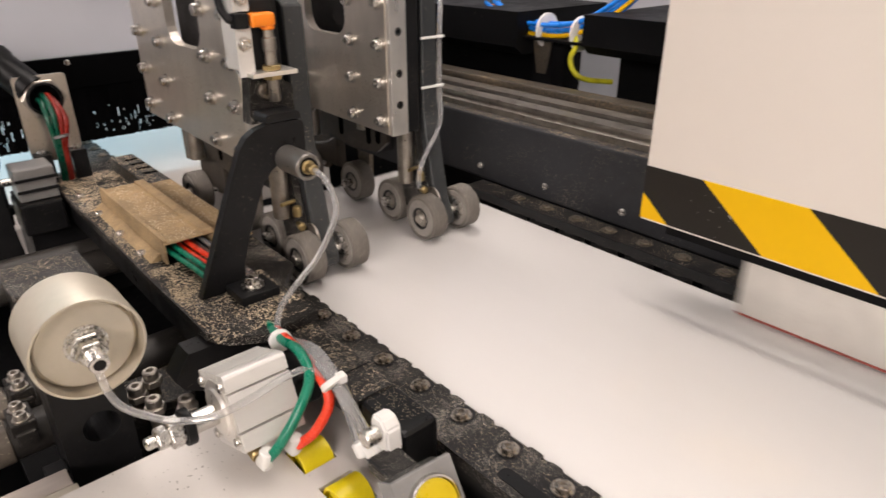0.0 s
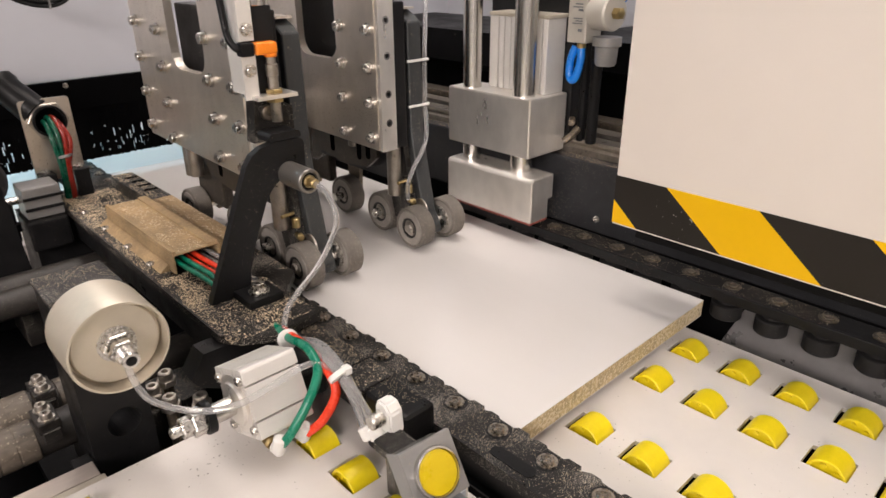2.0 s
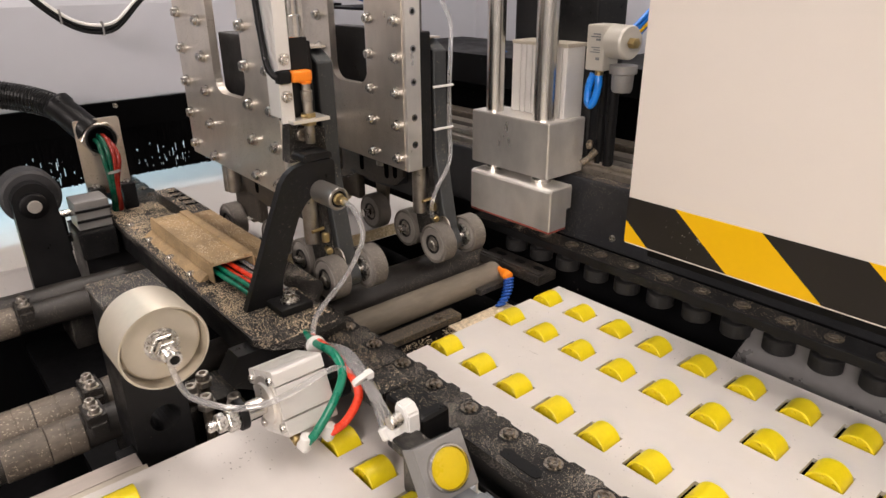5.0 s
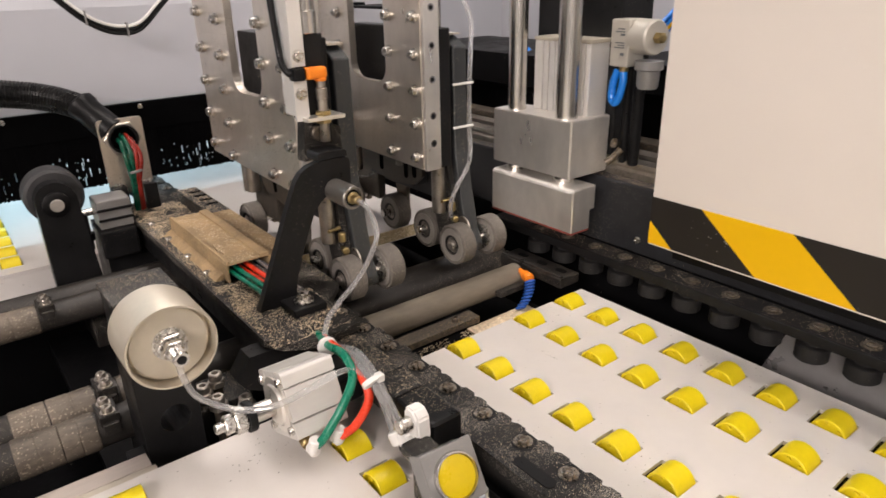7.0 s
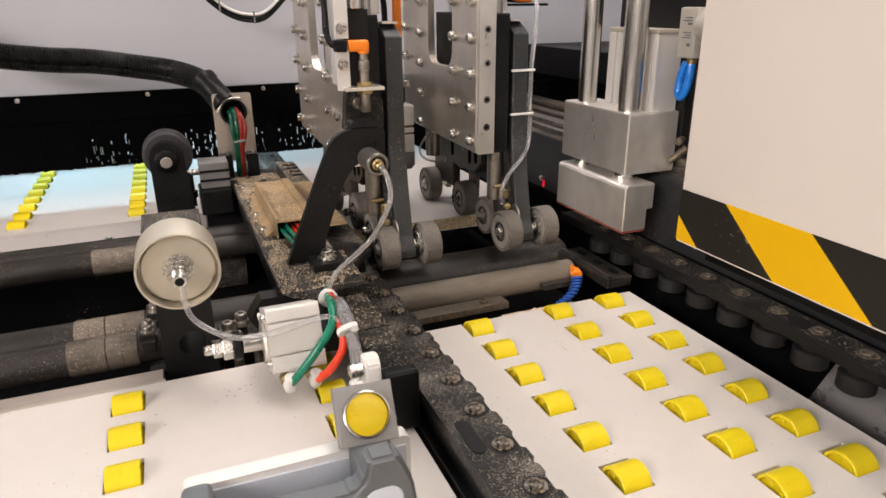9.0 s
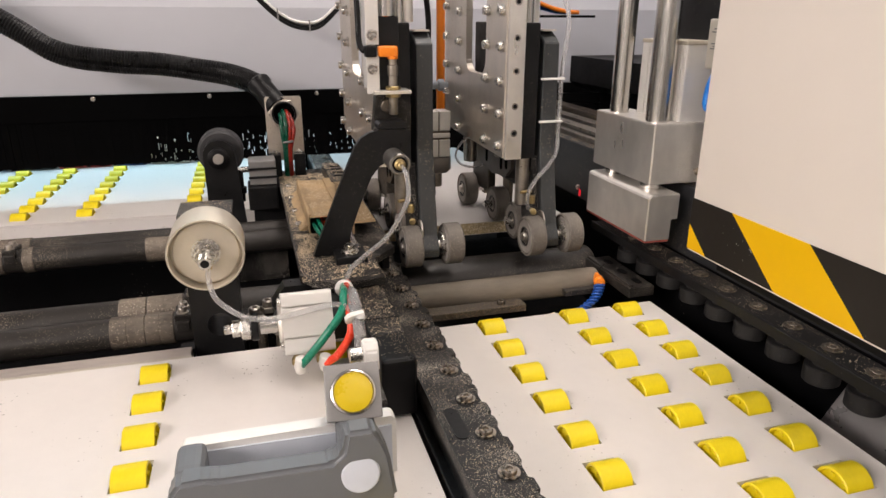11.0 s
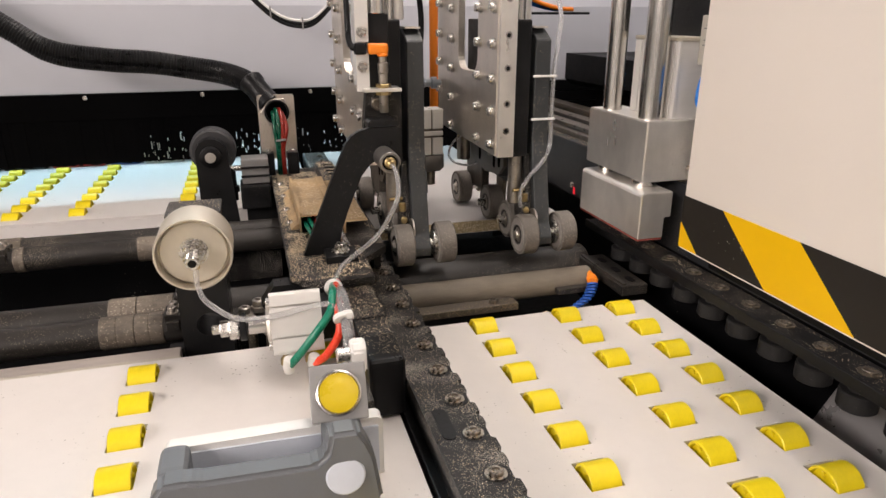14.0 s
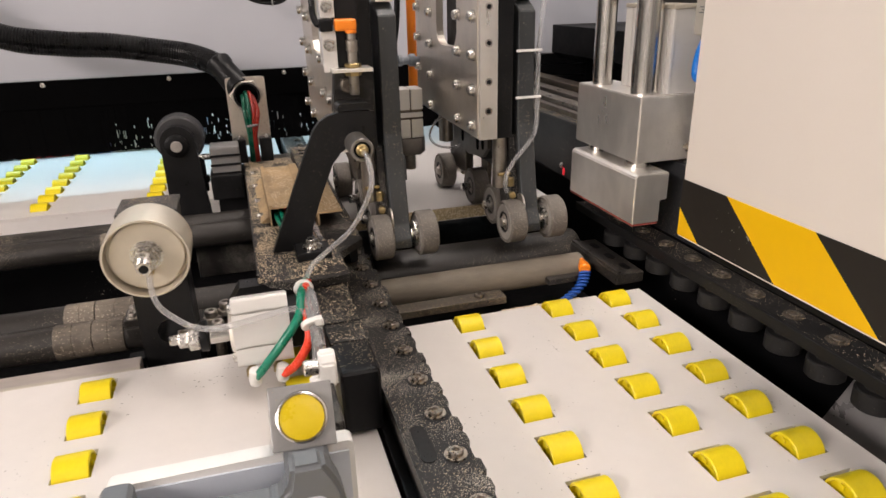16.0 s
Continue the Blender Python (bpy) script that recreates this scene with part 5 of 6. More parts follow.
def sensor():
    t = thing("proximity_sensor", (0.25, 0.5, 1.1), "steel proximity sensor with an orange plug on a bracket", "sensor")
    bm = B()
    box(bm, 0.2270, 0.2405, 0.4985, 0.5015, 1.130, 1.172, 0.0006)
    box(bm, 0.2270, 0.2405, 0.4975, 0.5005, 1.179, 1.52, 0.0006)
    box(bm, 0.2275, 0.2300, 0.5016, 0.5225, 1.135, 1.30, 0.0006)
    part("mount_plate", bm, ALU_MATT, t, "pale aluminium mounting plate")
    part("slide_block", box(B(), 0.2410, 0.2625, 0.5035, 0.5215, 1.129, 1.206, 0.0012), BLACK_CLEAN, t, "black block behind the sensor")
    part("cylinder", lathe(B(), (0.2505, 0.5115, 1.206), (0, 0, 1), [(0.0100, 0), (0.0105, 0.0006), (0.0105, 0.019), (0.0098, 0.0195), (0.0085, 0.020), (0.0085, 0.32)], 28), ROD, t, "round steel cylinder")
    bm = B()
    box(bm, 0.2325, 0.272, 0.488, 0.520, 1.1300, 1.1335, 0.0006)
    part("shelf", bm, ALU, t)
    x, y = 0.2545, 0.4985
    part("barrel", lathe(B(), (x, y, 1.108), (0, 0, 1), [(0.0042, 0), (0.0048, 0.001), (0.0048, 0.040), (0.0056, 0.041), (0.0056, 0.050), (0.0042, 0.051), (0.0042, 0.058)], 18), PIN, t)
    bm = B()
    hexagon(bm, (x, y, 1.1336), (0, 0, 1), 0.0080, 0.0038)
    hexagon(bm, (x, y, 1.1260), (0, 0, 1), 0.0080, 0.0038)
    part("lock_nut", bm, BRASS, t)
    bm = B()
    box(bm, x - 0.0155, x + 0.0055, y - 0.0056, y + 0.0056, 1.1668, 1.1778, 0.0035, 3)
    rod(bm, (x, y, 1.1645), (x, y, 1.168), 0.0056)
    part("plug", bm, ORANGE, t, "orange plug")
    part("plug_sleeve", box(B(), x - 0.0290, x - 0.0168, y - 0.0052, y + 0.0052, 1.1668, 1.1782, 0.002), BLACK_PLASTIC, t, "black plug sleeve")
    part("plug_cable", tube(B(), [(x - 0.0285, y, 1.173), (0.2235, 0.500, 1.1745), (0.2215, 0.506, 1.182), (0.222, 0.512, 1.20), (0.222, 0.52, 1.26), (0.224, 0.53, 1.35)], 0.0030), BLACK_PLASTIC, t)
    part("black_bracket", sheet(B(), [(0.2335, 1.09), (0.275, 1.09), (0.275, 1.118), (0.258, 1.128), (0.2375, 1.128)], "y", 0.5055, 0.5200), BLACK_STEEL, t)
    part("socket_screw", lathe(B(), (0.249, 0.505, 1.1165), (0, -1, 0), [(0.0072, 0), (0.0072, 0.004), (0.006, 0.005), (0.0036, 0.005), (0.0034, 0.002)], 20), OILED, t)
    sm = screw_mesh("mount_screw", 0.0042, 0.0032, BRIGHT, 0.0056)
    for z in (1.155, 1.1885):
        piece("screw", sm, t, (0.2335, 0.4973 if z > 1.18 else 0.4983, z), turned((0, -1, 0)))


# ---------------------------------------------------------------- clamp carriage on the guide beam
def clamp():
    t = thing("clamp_carriage", (0.56, 0.495, 1.028), "aluminium panel clamp with two polished rods on a carriage", "clamp")
    out = [(0.532, 0.4345), (0.532, 0.5655), (0.580, 0.5655), (0.580, 0.545), (0.600, 0.52), (0.600, 0.46), (0.600, 0.4345)]
    bm = sheet(B(), out, "z", 1.0275, 1.0955)
    bmesh.ops.bevel(bm, geom=bm.edges[:], offset=0.0012, segments=2, affect="EDGES", clamp_overlap=True)
    part("upper_block", bm, ALU, t, "machined aluminium block")
    part("carriage", box(B(), 0.602, 0.66, 0.43, 0.56, 1.046, 1.30, 0.003), BLACK_CLEAN, t)
    cyl = part("cylinder_body", box(B(), 0.5700, 0.600, 0.4905, 0.5275, 1.0957, 1.178), ALU_MATT, t, "pale aluminium cylinder profile")
    cyl_near = part("cylinder_body", box(B(), 0.5700, 0.600, 0.4425, 0.4875, 1.0957, 1.178), ALU_MATT, t, "pale aluminium cylinder profile")
    for y0, y1 in ((0.4415, 0.4480), (0.4495, 0.4585), (0.4600, 0.4690), (0.4705, 0.4795), (0.4810, 0.4880), (0.4900, 0.4945), (0.4960, 0.5040), (0.5060, 0.5130), (0.5150, 0.5280)):
        part("flute", box(B(), 0.5655, 0.5699, y0, y1, 1.0957, 1.178, 0.0010), ALU_MATT, cyl if y0 > 0.489 else cyl_near)
    part("cylinder_top", box(B(), 0.565, 0.601, 0.4405, 0.529, 1.1782, 1.1825, 0.001), CAN, t)
    bm = B()
    out = [(0.524, 0.9660), (0.556, 0.9660), (0.556, 0.990), (0.564, 0.990), (0.564, 1.0195), (0.527, 1.0195), (0.524, 1.0165)]
    sheet(bm, out, "y", 0.4195, 0.5585)
    bmesh.ops.bevel(bm, geom=bm.edges[:], offset=0.0010, segments=2, affect="EDGES", clamp_overlap=True)
    foot = part("press_foot", bm, ALU, t, "worn aluminium pressing foot")
    part("pad", box(B(), 0.5245, 0.5555, 0.4200, 0.5580, 0.9640, 0.9662, 0.0004), RED_PAD, foot, "thin red pad")
    for y, r in ((0.4580, 0.0132), (0.5405, 0.0115)):
        part("rod", rod(B(), (0.5490, y, 1.0190), (0.5490, y, 1.50), r, seg=32), ROD, foot, "polished steel rod")
    # regulator, gauge and blue tube on the carriage
    bm = B()
    box(bm, 0.575, 0.604, 0.398, 0.4225, 1.155, 1.205, 0.002)
    part("valve_block", bm, BEIGE_METAL, t, "beige valve block")
    bm = B()
    for z, h, y in ((1.1945, 0.0012, 0.413), (1.1915, 0.0012, 0.416), (1.188, 0.0022, 0.409), (1.1800, 0.0010, 0.415), (1.1775, 0.0010, 0.412), (1.1750, 0.0010, 0.416), (1.167, 0.003, 0.408)):
        box(bm, 0.5742, 0.5750, 0.4035, y, z, z + h)
    part("label", bm, GREY_DARK, t, "small printed marks")
    part("regulator", lathe(B(), (0.592, 0.398, 1.187), (-0.15, -1, 0.0), [(0.0175, 0), (0.0185, 0.001), (0.0185, 0.024), (0.0170, 0.026), (0.009, 0.0262)], 32), BEIGE_METAL, t)
    part("regulator_screw", lathe(B(), (0.587, 0.3715, 1.187), (-0.15, -1, 0.0), [(0.006, 0), (0.006, 0.008), (0.0035, 0.009)], 6), BRASS, t)
    part("filter_bowl", lathe(B(), (0.594, 0.383, 1.132), (0, 0, 1), [(0.010, 0), (0.0118, 0.003), (0.0125, 0.020), (0.0155, 0.021), (0.0155, 0.030)], 28), GREY_CYL, t)
    part("blue_tube", tube(B(), [(0.586, 0.410, 1.150), (0.584, 0.4085, 1.136), (0.582, 0.411, 1.120), (0.582, 0.4165, 1.114), (0.583, 0.4215, 1.120), (0.585, 0.422, 1.136), (0.588, 0.419, 1.150)], 0.0044), BLUE_TUBE, t, "blue air tube loop")
    part("brass_elbow", rod(B(), (0.586, 0.410, 1.1485), (0.586, 0.410, 1.158), 0.005), BRASS, t)
    bm = rod(B(), (0.604, 0.400, 1.04), (0.604, 0.400, 1.136), 0.0065)
    part("side_stand", rod(bm, (0.606, 0.416, 1.04), (0.606, 0.416, 1.156), 0.0050), BLACK_PLASTIC, t, "black hoses below the valve")
    part("stop_screw", rod(B(), (0.600, 0.425, 1.065), (0.585, 0.415, 1.065), 0.004), OILED, t)
    part("hose_end", tube(B(), [(0.595, 0.412, 1.058), (0.585, 0.416, 1.048), (0.580, 0.421, 1.043)], 0.0042), OILED, t)
    return t, foot


def guide_beam():
    t = thing("guide_beam", (0.62, 0.3, 0.86), "black dusty steel beam with bright linear rails", "beam")
    bm = B()
    box(bm, 0.586, 0.70, -0.6, 1.05, 0.9405, 1.0235, 0.003)
    part("beam", bm, BEAM, t)
    # Lower part of the beam in black, to paint the shadow on it.
    part("shaded_beam_foot", box(B(), 0.5885, 0.70, -0.6, 1.05, 0.72, 0.9404), BLACK_DEEP, t, "lower part of the beam, coloured black for shade")
    for x in (0.615, 0.655):
        bm = B()
        sheet(bm, [(x - 0.011, 1.0238), (x + 0.011, 1.0238), (x + 0.011, 1.031), (x + 0.008, 1.034), (x + 0.011, 1.038), (x + 0.011, 1.042), (x - 0.011, 1.042), (x - 0.011, 1.038), (x - 0.008, 1.034), (x - 0.011, 1.031)], "y", -0.6, 1.04)
        part("rail", bm, PIN, t, "worn linear rail")
    part("rack", box(B(), 0.672, 0.70, -0.6, 1.04, 1.0238, 1.05, 0.002), OILED, t)
    sm = screw_mesh("beam_screw", 0.004, 0.003, BRIGHT)
    for k in range(12):
        piece("screw", sm, t, (0.5858, -0.4 + 0.11 * k, 0.958), turned((-1, 0, 0)))
    # Glowing box painted in for the red laser light that falls on the beam.
    part("laser_spot", box(B(), 0.5850, 0.5865, 0.692, 0.697, 0.945, 0.955, 0.0006), RED_GLOW, t, "small glowing box for red laser light on the beam")
    # black boxes with their shiny tops behind the beam
    for y0, y1, z0, z1 in ((0.66, 1.02, 1.075, 1.135), (0.33, 0.545, 1.090, 1.140)):
        c = thing("cover_box", (0.8, (y0 + y1) / 2, z0), "black cover box behind the guide beam", "cover", "cover boxes")
        bm = B()
        sheet(bm, [(0.72, z0 + 0.012), (0.735, z0), (0.93, z0), (0.93, z1), (0.72, z1)], "y", y0, y1)
        part("shell", bm, BLACK_DEEP, c)
        part("foot", box(B(), 0.78, 0.90, y0 + 0.02, y1 - 0.02, 0.86, z0, 0.002), BLACK_DEEP, c)
    c = thing("wire_carrier", (0.76, 0.6, 1.05), "bundle of blue wires tied to a black tray", "wires")
    part("tray", box(B(), 0.735, 0.80, 0.54, 0.72, 1.098, 1.102, 0.001), BLACK_DEEP, c)
    part("bracket", sheet(B(), [(0.62, 1.0985), (0.655, 1.0985), (0.645, 1.05), (0.63, 1.05)], "x", 0.75, 0.753), OILED, c)
    part("tray_post", box(B(), 0.755, 0.775, 0.60, 0.62, 0.86, 1.0975), BLACK_DEEP, c)
    rng = random.Random(5)
    for k in range(9):
        dz, dx = rng.uniform(0, 0.016), rng.uniform(-0.012, 0.02)
        part("wire", tube(B(), [(0.765 + dx, 0.76, 1.125 + dz), (0.755 + dx, 0.71, 1.107 + dz), (0.752 + dx, 0.66, 1.104 + dz), (0.755 + dx, 0.60, 1.106 + dz), (0.765 + dx, 0.555, 1.122 + dz), (0.80 + dx, 0.52, 1.16 + dz), (0.86, 0.50, 1.22 + dz)], 0.0032, 8), BLUE_TUBE if k < 7 else (ORANGE if k == 7 else TAPE_YELLOW), c)
    part("earth_cable", tube(B(), [(0.752, 0.585, 1.112), (0.740, 0.569, 1.098), (0.735, 0.573, 1.080), (0.735, 0.565, 1.063), (0.745, 0.552, 1.054), (0.775, 0.530, 1.050)], 0.0036, 10), EARTH, c, "yellow and green earth cable")
    for y in (0.575, 0.635, 0.70):
        bm = B()
        lathe(bm, (0.758, y, 1.110), (0, 1, 0), [(0.022, 0), (0.0235, 0.0005), (0.0235, 0.003), (0.022, 0.0035)], 20)
        part("cable_tie", bm, NYLON, c, "white cable tie")
    # drive bellows further back
    c = thing("bellows", (0.80, 1.15, 0.86), "black folded bellows over the drive", "bellows")
    bm = B()
    z = 0.955
    for k in range(6):
        sheet(bm, [(0.70, z), (0.712, z + 0.010), (0.70, z + 0.020), (1.0, z + 0.020), (1.0, z)], "y", 1.055, 1.5)
        z += 0.021
    part("folds", bm, BLACK_PLASTIC, c)
    part("base", box(B(), 0.70, 1.0, 1.055, 1.5, 0.86, 0.954), BLACK_DEEP, c)
    solid("casing_east", box(B(), 1.02, 1.04, -0.5, 1.75, 0.86, 2.0), WALL_WHITE, (1.03, 0.6, 0.86), "white sheet metal machine casing", "casing", kind="structure")


# ---------------------------------------------------------------- guard door with hazard stripes
def guard_door():
    t = thing("guard_door", (0.486, -0.2, 1.009), "cream painted guard door with black and yellow hazard stripes", "guard door")
    y1, z0 = 0.2825, 1.009
    bm = B()
    box(bm, 0.4762, 0.496, -0.62, y1, z0, 1.75, 0.0012)
    part("leaf", bm, DOOR_WHITE, t)
    # stripes 48 mm high: edges lean by 55 mm over the height
    zt = 1.0570
    step, lean = 0.0803, 0.0556
    edges = [0.2565 - step * i for i in range(13)]
    tops = [e + lean for e in edges]
    first = [(y1, z0 + 0.0018), (edges[0], z0 + 0.0018), (y1, z0 + 0.0018 + (y1 - edges[0]) / lean * 0.048)]
    part("yellow_stripe", sheet(B(), first, "x", 0.4756, 0.4762), TAPE_YELLOW, t, "yellow hazard stripe")
    black0 = [(edges[0], z0 + 0.0018), (edges[1], z0 + 0.0018), (tops[1], zt), (y1, zt), (y1, z0 + 0.0018 + (y1 - edges[0]) / lean * 0.048)]
    part("black_stripe", sheet(B(), black0, "x", 0.4756, 0.4762), TAPE_BLACK, t, "black hazard stripe")
    for i in range(1, 11):
        quad = [(edges[i], z0 + 0.0018), (edges[i + 1], z0 + 0.0018), (tops[i + 1], zt), (tops[i], zt)]
        yellow = i % 2 == 1
        part("yellow_stripe" if yellow else "black_stripe", sheet(B(), quad, "x", 0.4756, 0.4762), TAPE_YELLOW if yellow else TAPE_BLACK, t, "yellow hazard stripe" if yellow else "black hazard stripe")
    part("sill", box(B(), 0.500, 0.530, -0.62, 0.27, 0.991, 1.0085, 0.001), BLACK_DEEP, t, "black sill under the door")
    part("hinge_post", box(B(), 0.50, 0.54, -0.62, -0.56, 0.0, 1.75), BLACK_DEEP, t)


# ---------------------------------------------------------------- back casing, curtain, hose and cables
def back_casing():
    out = [(1.075, 1.0785), (1.075, 1.22), (1.13, 1.40), (1.30, 1.75), (1.32, 1.75), (1.15, 1.40), (1.095, 1.22), (1.095, 1.0785)]
    solid("casing_north", sheet(B(), out, "x", -0.9, 1.02), WALL_WHITE, (0, 1.08, 1.0785), "white sheet metal machine casing above the curtain", "casing", kind="structure")
    t = thing("brush_curtain", (0.05, 1.06, 0.96), "black curtain of bristles under the casing with a bolted rail", "curtain")
    part("rail", box(B(), -0.9, 0.70, 1.058, 1.066, 1.035, 1.0785, 0.001), CURTAIN, t)
    sm = screw_mesh("curtain_bolt", 0.0038, 0.0028, BRIGHT)
    for k in range(9):
        piece("bolt", sm, t, (-0.707 + 0.187 * k, 1.0578, 1.0725), turned((0, -1, 0)))
    rng = random.Random(11)
    bm = B()
    x = -0.9
    while x < 0.70:
        thin = -0.08 < x < 0.36
        w = rng.uniform(0.0010, 0.0019) if thin else 0.006
        low = 0.957 + rng.uniform(0, 0.0025)
        runs, z = [], low
        open_here = thin and noise.noise(Vector((x * 31, 3.1, 0))) > -0.25 and rng.random() < 0.30
        if open_here:
            for _ in range(rng.choice((1, 1, 2, 3))):
                g0 = z + rng.uniform(0.004, 0.022)
                g1 = g0 + rng.choice((0.002, 0.003, 0.005, 0.008, 0.013))
                if g1 < 1.010:
                    runs.append((z, g0))
                    z = g1
        runs.append((z, 1.037))
        y = 1.060 + rng.uniform(-0.0008, 0.0008)
        for za, zb in runs:
            lo = [bm.verts.new(p) for p in ((x, y, za), (x + w + 0.0002, y, za), (x + w + 0.0002, y, zb), (x, y, zb))]
            hi = [bm.verts.new(v.co + Vector((0, 0.0016, 0))) for v in lo]
            bm.faces.new(lo)
            bm.faces.new(hi[::-1])
            for i in range(4):
                bm.faces.new((lo[i], lo[(i + 1) % 4], hi[(i + 1) % 4], hi[i]))
        x += w
    tagged(part("bristles", bm, CURTAIN, t, "black bristle strips"), kind="stuff")


def hose():
    t = thing("cable_hose", (0.05, 0.96, 1.06), "black corrugated cable conduit arching to the gland", "hose")
    way = [(-0.62, 1.0, 1.40), (-0.40, 0.99, 1.295), (-0.2383, 0.985, 1.1996), (-0.1705, 0.985, 1.1547), (-0.093, 0.985, 1.1403), (-0.0273, 0.985, 1.1351), (0.0316, 0.985, 1.1254), (0.0760, 0.975, 1.1180), (0.106, 0.952, 1.1100), (0.127, 0.928, 1.1005)]
    part("conduit", tube(B(), way, 0.0163, 20, 8, ribs=0.0012, pitch=0.0040), HOSE_BLACK, t)
    part("thin_conduit", tube(B(), [(x + 0.003, y - 0.007, z - 0.0130) for x, y, z in way], 0.0078, 16, 8, ribs=0.0012, pitch=0.0040), HOSE_BLACK, t, "thinner ribbed conduit alongside")
    part("sleeve", lathe(B(), (0.1275, 0.9265, 1.1000), (0.0274, -0.031, -0.037), [(0.0168, -0.010), (0.0198, -0.007), (0.0198, 0.002), (0.0180, 0.006), (0.0188, 0.035), (0.0200, 0.047)], 28), BLACK_PLASTIC, t, "black shrunk end sleeve")
    c = thing("hanging_cable", (0.2, 1.0, 1.18), "loop of black and white cables hanging before the casing", "cable")
    for dz, m, r in ((0.0, BLACK_PLASTIC, 0.0026), (0.0052, BLACK_PLASTIC, 0.0026), (0.010, NYLON, 0.0024)):
        part("wire", tube(B(), [(0.09, 1.0, 1.31 + dz), (0.118, 1.0, 1.256 + dz), (0.1435, 1.0, 1.224 + dz), (0.175, 1.0, 1.197 + dz), (0.205, 1.0, 1.186 + dz), (0.235, 1.0, 1.189 + dz), (0.268, 1.0, 1.218 + dz * 0.8), (0.305, 0.99, 1.26), (0.33, 0.97, 1.33)], r, 8), m, c)
    part("cable_tie", box(B(), 0.2165, 0.2190, 0.9955, 1.0045, 1.181, 1.2005, 0.001), GREY_CYL, c, "grey cable tie")
    part("cable_tie", box(B(), 0.165, 0.1675, 0.9955, 1.0045, 1.199, 1.2185, 0.001), GREY_CYL, c, "grey cable tie")
    o = thing("riser_pipes", (0.372, 0.80, 1.0), "orange tube and black cable rising between the heads", "pipes")
    part("orange_pipe", tube(B(), [(0.392, 0.80, 1.0), (0.392, 0.80, 1.15), (0.392, 0.80, 1.35), (0.392, 0.80, 1.55)], 0.0065), ORANGE, o, "orange tube")
    part("black_cable", tube(B(), [(0.350, 0.78, 1.00), (0.352, 0.78, 1.09), (0.3640, 0.785, 1.14), (0.3705, 0.79, 1.19), (0.366, 0.79, 1.24), (0.35, 0.78, 1.32)], 0.0042), BLACK_PLASTIC, o)
    d = thing("cable_chain", (0.60, 0.9, 1.21), "tray end with blue and orange wires", "wires")
    part("tray", box(B(), 0.575, 0.685, 0.87, 0.99, 1.205, 1.209, 0.001), BLACK_DEEP, d)
    for k in range(6):
        part("wire", tube(B(), [(0.575, 0.90 + 0.008 * k, 1.24), (0.60, 0.90 + 0.008 * k, 1.226), (0.64, 0.90 + 0.008 * k, 1.2155), (0.67, 0.905 + 0.008 * k, 1.2135)], 0.0035, 8), ORANGE if k in (0,) else BLUE_TUBE, d)
    part("tray_hanger", box(B(), 0.59, 0.61, 0.985, 1.078, 1.2092, 1.2130), BLACK_DEEP, d)


def far_clutter():
    cols = [("red", (0.35, 0.03, 0.02)), ("blue", (0.02, 0.06, 0.20)), ("beige", (0.55, 0.50, 0.40)), ("grey", (0.20, 0.22, 0.26)), ("black", (0.02, 0.02, 0.02))]
    x = -0.72
    for k in range(9):
        nm, c = cols[k % 5]
        w = 0.07 + 0.02 * ((k * 7) % 3)
        solid("storage_bin", box(B(), x, x + w - 0.008, 1.335, 1.42, Z0 + 0.0005, 0.95, 0.004), material("bin_" + nm, c, 0.5, vary=0.1), (x, 1.38, Z0), nm + " storage bin at the back of the far table", "bin", "storage bins")
        x += w


# ---------------------------------------------------------------- sawdust
def dust_patch(name, label, areas, seed, size=1.0):
    """Loose chips: areas of (x0, x1, y0, y1, z, count)."""
    rng = random.Random(seed)
    vs, fs = [], []
    for x0, x1, y0, y1, z, n in areas:
        for _ in range(n):
            x, y = rng.uniform(x0, x1), rng.uniform(y0, y1)
            if noise.noise(Vector((x * 45, y * 45, seed))) < rng.uniform(-0.55, 0.35):
                continue
            s, a, h = size * rng.uniform(0.0004, 0.0014), rng.uniform(0, 6.28), size * rng.uniform(0.0005, 0.0013)
            c, d = math.cos(a) * s, math.sin(a) * s
            i = len(vs)
            vs += [(x + c, y + d, z), (x - d * 0.45, y + c * 0.45, z), (x - c, y - d, z), (x + d * 0.45, y - c * 0.45, z), (x, y, z + h)]
            fs += [(i, i + 1, i + 4), (i + 1, i + 2, i + 4), (i + 2, i + 3, i + 4), (i + 3, i, i + 4), (i + 3, i + 2, i + 1, i)]
    me = bpy.data.meshes.new(name)
    me.from_pydata(vs, [], fs)
    me.materials.append(SAWDUST)
    return tagged(new(name, me), label, "sawdust", kind="stuff")


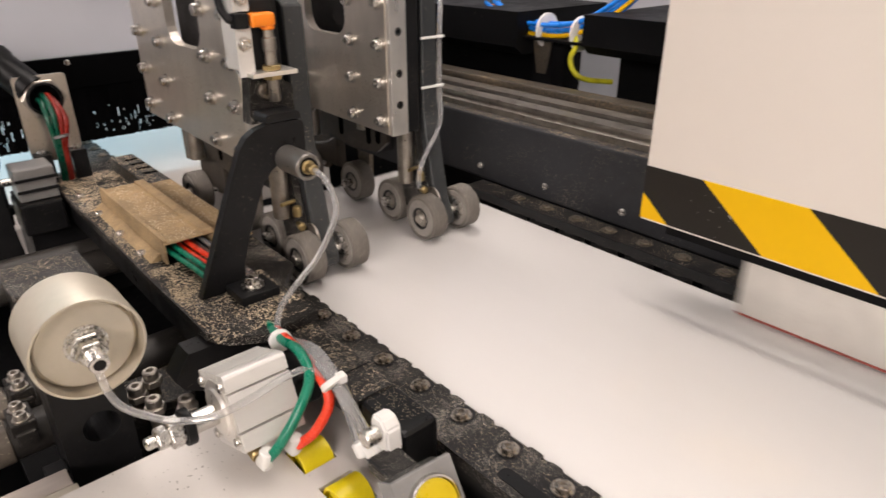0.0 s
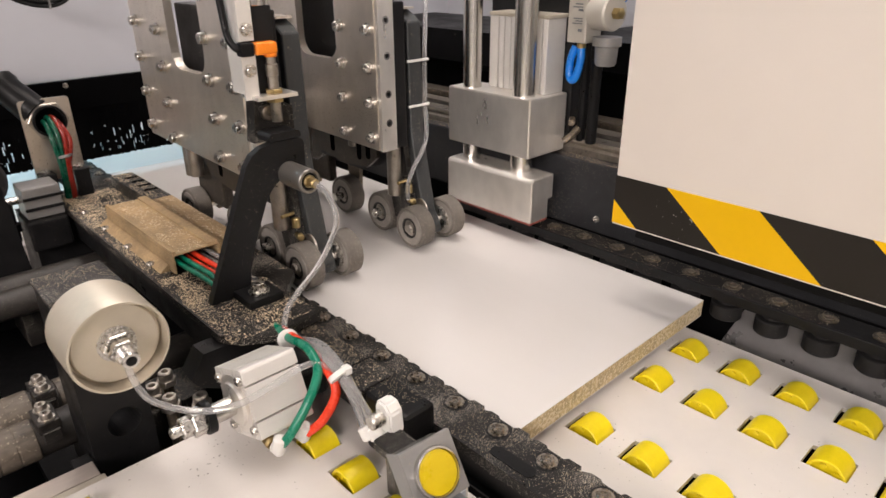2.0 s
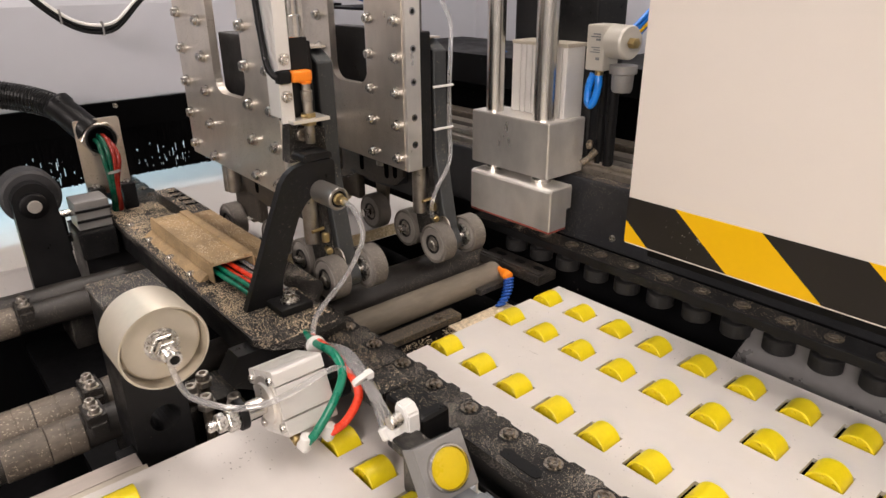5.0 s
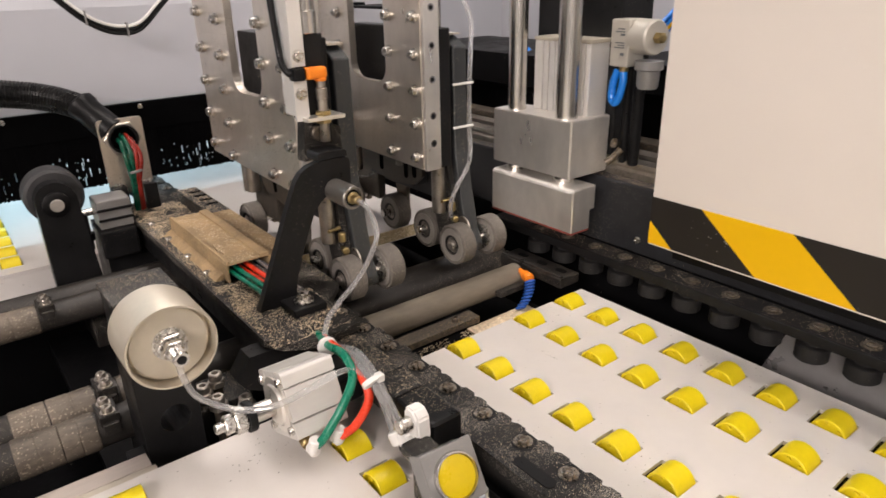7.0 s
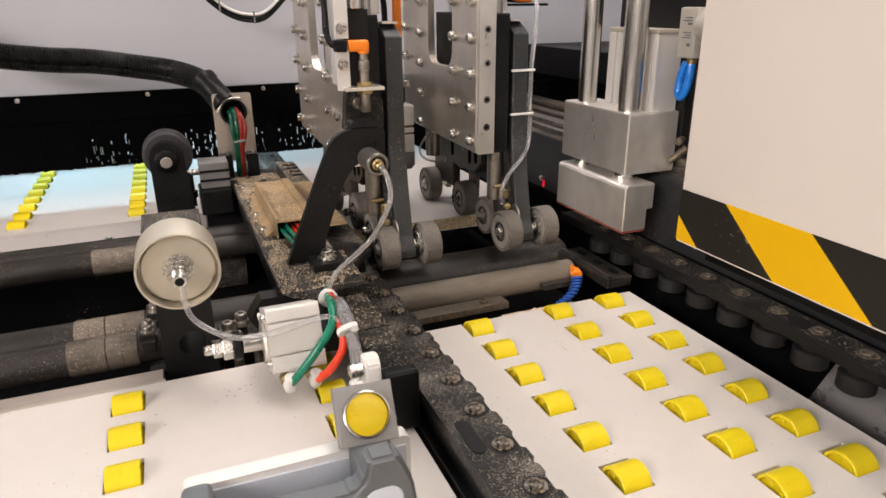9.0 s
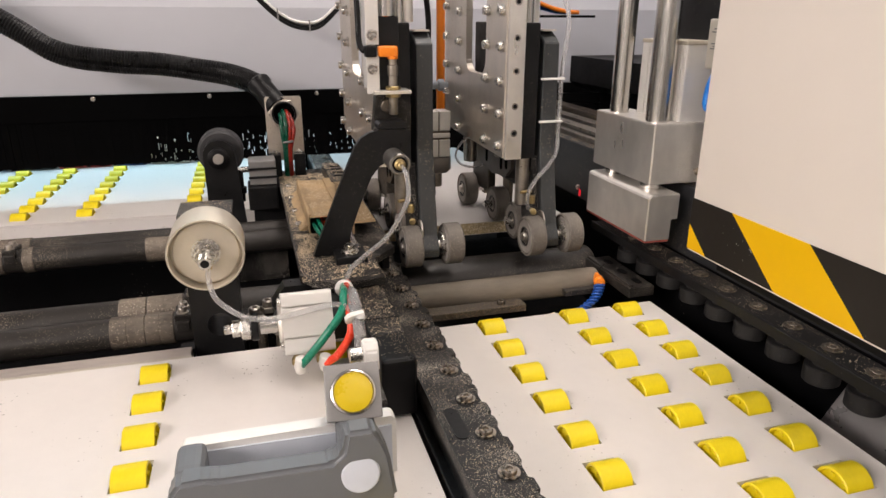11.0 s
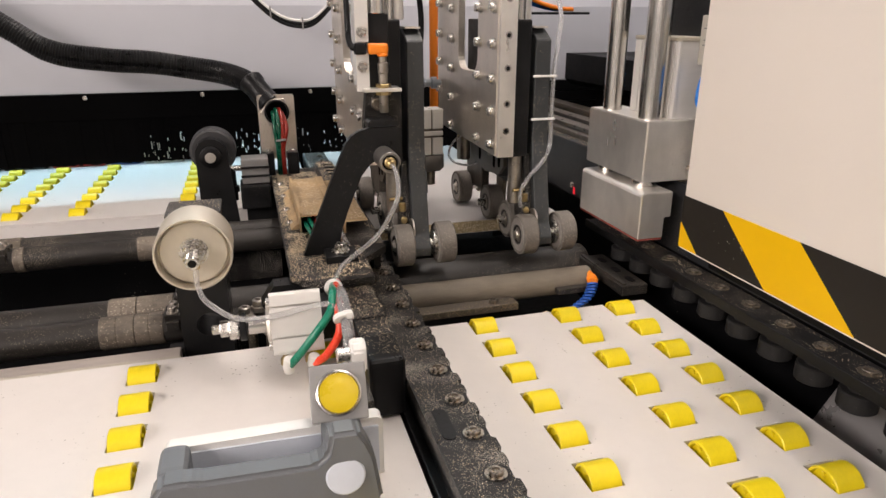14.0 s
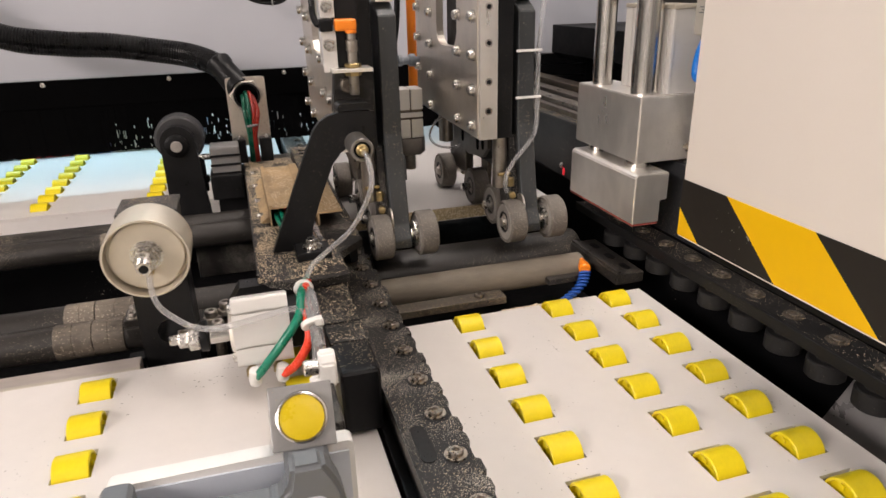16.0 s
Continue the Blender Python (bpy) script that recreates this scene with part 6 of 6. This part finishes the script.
def sawdust():
    dust_patch("sawdust", "loose pale sawdust on the cable carrier", [
        (0.143, 0.222, 0.41, 0.50, 0.9626, 2600), (0.143, 0.1615, 0.48, 0.90, 0.9626, 3200), (0.146, 0.212, 0.495, 0.563, 0.9626, 3600), (0.150, 0.212, 0.75, 0.885, 0.9626, 4200),
        (0.168, 0.197, 0.5635, 0.747, 0.9836, 900), (0.213, 0.2390, 0.55, 0.88, 0.9786, 1800), (0.241, 0.249, 0.50, 0.90, 0.9626, 400), (0.190, 0.218, 0.302, 0.45, 0.9531, 400)], 3, 0.72)
    dust_patch("sawdust", "fine sawdust on the edge rail and beam", [
        (0.221, 0.257, 0.0, 0.60, 0.9311, 4200), (0.190, 0.216, 0.262, 0.298, 0.9536, 250), (0.190, 0.218, 0.302, 0.45, 0.9531, 1300), (0.034, 0.082, 0.440, 0.488, 1.0301, 700), (0.086, 0.134, 0.461, 0.509, 0.8971, 900), (0.552, 0.583, 0.1, 0.58, 0.9401, 2600), (0.587, 0.603, 0.2, 1.0, 1.0236, 7000)], 4, 0.36)
    dust_patch("sawdust", "sawdust heap beside the flat bar", [(0.30, 0.395, 0.405, 0.455, 0.8699, 1500), (0.40, 0.50, 0.458, 0.475, 0.8156, 2000)], 8)


# ---------------------------------------------------------------- what moves
PULL = [(0.0, -0.353), (0.1, -0.302), (0.2, -0.256), (0.3, -0.217), (0.4, -0.186), (0.5, -0.158), (0.6, -0.117), (0.7, -0.072), (0.8, -0.034), (0.9, -0.008), (1.0, 0.0), (1.1, 0.0)]
FEED = [(2.2, 0.0), (2.3, 0.003), (2.4, 0.015), (2.5, 0.043), (2.6, 0.089), (2.7, 0.136), (2.8, 0.172), (2.9, 0.205), (3.0, 0.236), (3.1, 0.285), (3.2, 0.328), (3.3, 0.363), (3.4, 0.390), (3.5, 0.4065), (3.7, 0.428), (4.1, 0.4475), (4.6, 0.4490), (16.0, 0.4490)]
LIFT = [(0.0, -0.0355), (1.7, -0.0355), (1.8, -0.034), (1.9, -0.027), (2.0, -0.012), (2.1, -0.004), (2.2, 0.0), (2.4, 0.0), (16.0, 0.0)]


def motions():
    p = Vector((0.4, PANEL_END, PANEL_Z0))
    walk(PANEL, [(t, pose(p.x, p.y + d, p.z)) for t, d in PULL + FEED])
    c = ORIGIN[CLAMP]
    walk(CLAMP, [(t, pose(c.x, c.y + d, c.z)) for t, d in PULL + [(16.0, 0.0)]])
    ts, ds = [t for t, d in PULL + FEED], [d for t, d in PULL + FEED]
    times = [k * 0.05 for k in range(23)] + [2.15 + k * 0.05 for k in range(42)] + [4.6, 16.0]
    for head in HEADS:
        for w in head.children:
            if w.name.startswith("wheel"):
                at = w.location.copy()
                most = at.y + ORIGIN[HEADS[0]].y - PANEL_END
                walk(w, [(t, pose(at.x, at.y, at.z, math.degrees(min(float(np.interp(t, ts, ds)), most) / 0.0245))) for t in times])
    walk(FOOT, [(t, pose(0, 0, d)) for t, d in LIFT])


# ---------------------------------------------------------------- build
hall()
for lamp in LAMPS:
    added_strip_light(*lamp)
bed()
tables()
guide_beam()
back_casing()
guard_door()
left_rail()
right_rail()
cross_tubes()
support_strip()
cable_arm()
WHEELS = wheel_meshes()
HEAD = pressure_head(0.0)
HEADS = [HEAD, copy_thing(HEAD, pose(HEAD.location.x + 0.1525, HEAD.location.y, HEAD.location.z))]
head_tube(0.0)
plate_tubes()
sensor()
CLAMP, FOOT = clamp()
PANEL = chip_panel()
nozzle_bracket()
gauge_stand((0.0590, 0.3870, 1.0055), True)
gauge_stand((0.0565, 0.826, 1.0065), False)
clamp_bits()
pneumatic_cylinder()
clear_tubes()
grommet_plate()
duct_wires()
button_unit()
lid_handle()
hose()
far_clutter()
sawdust()
motions()
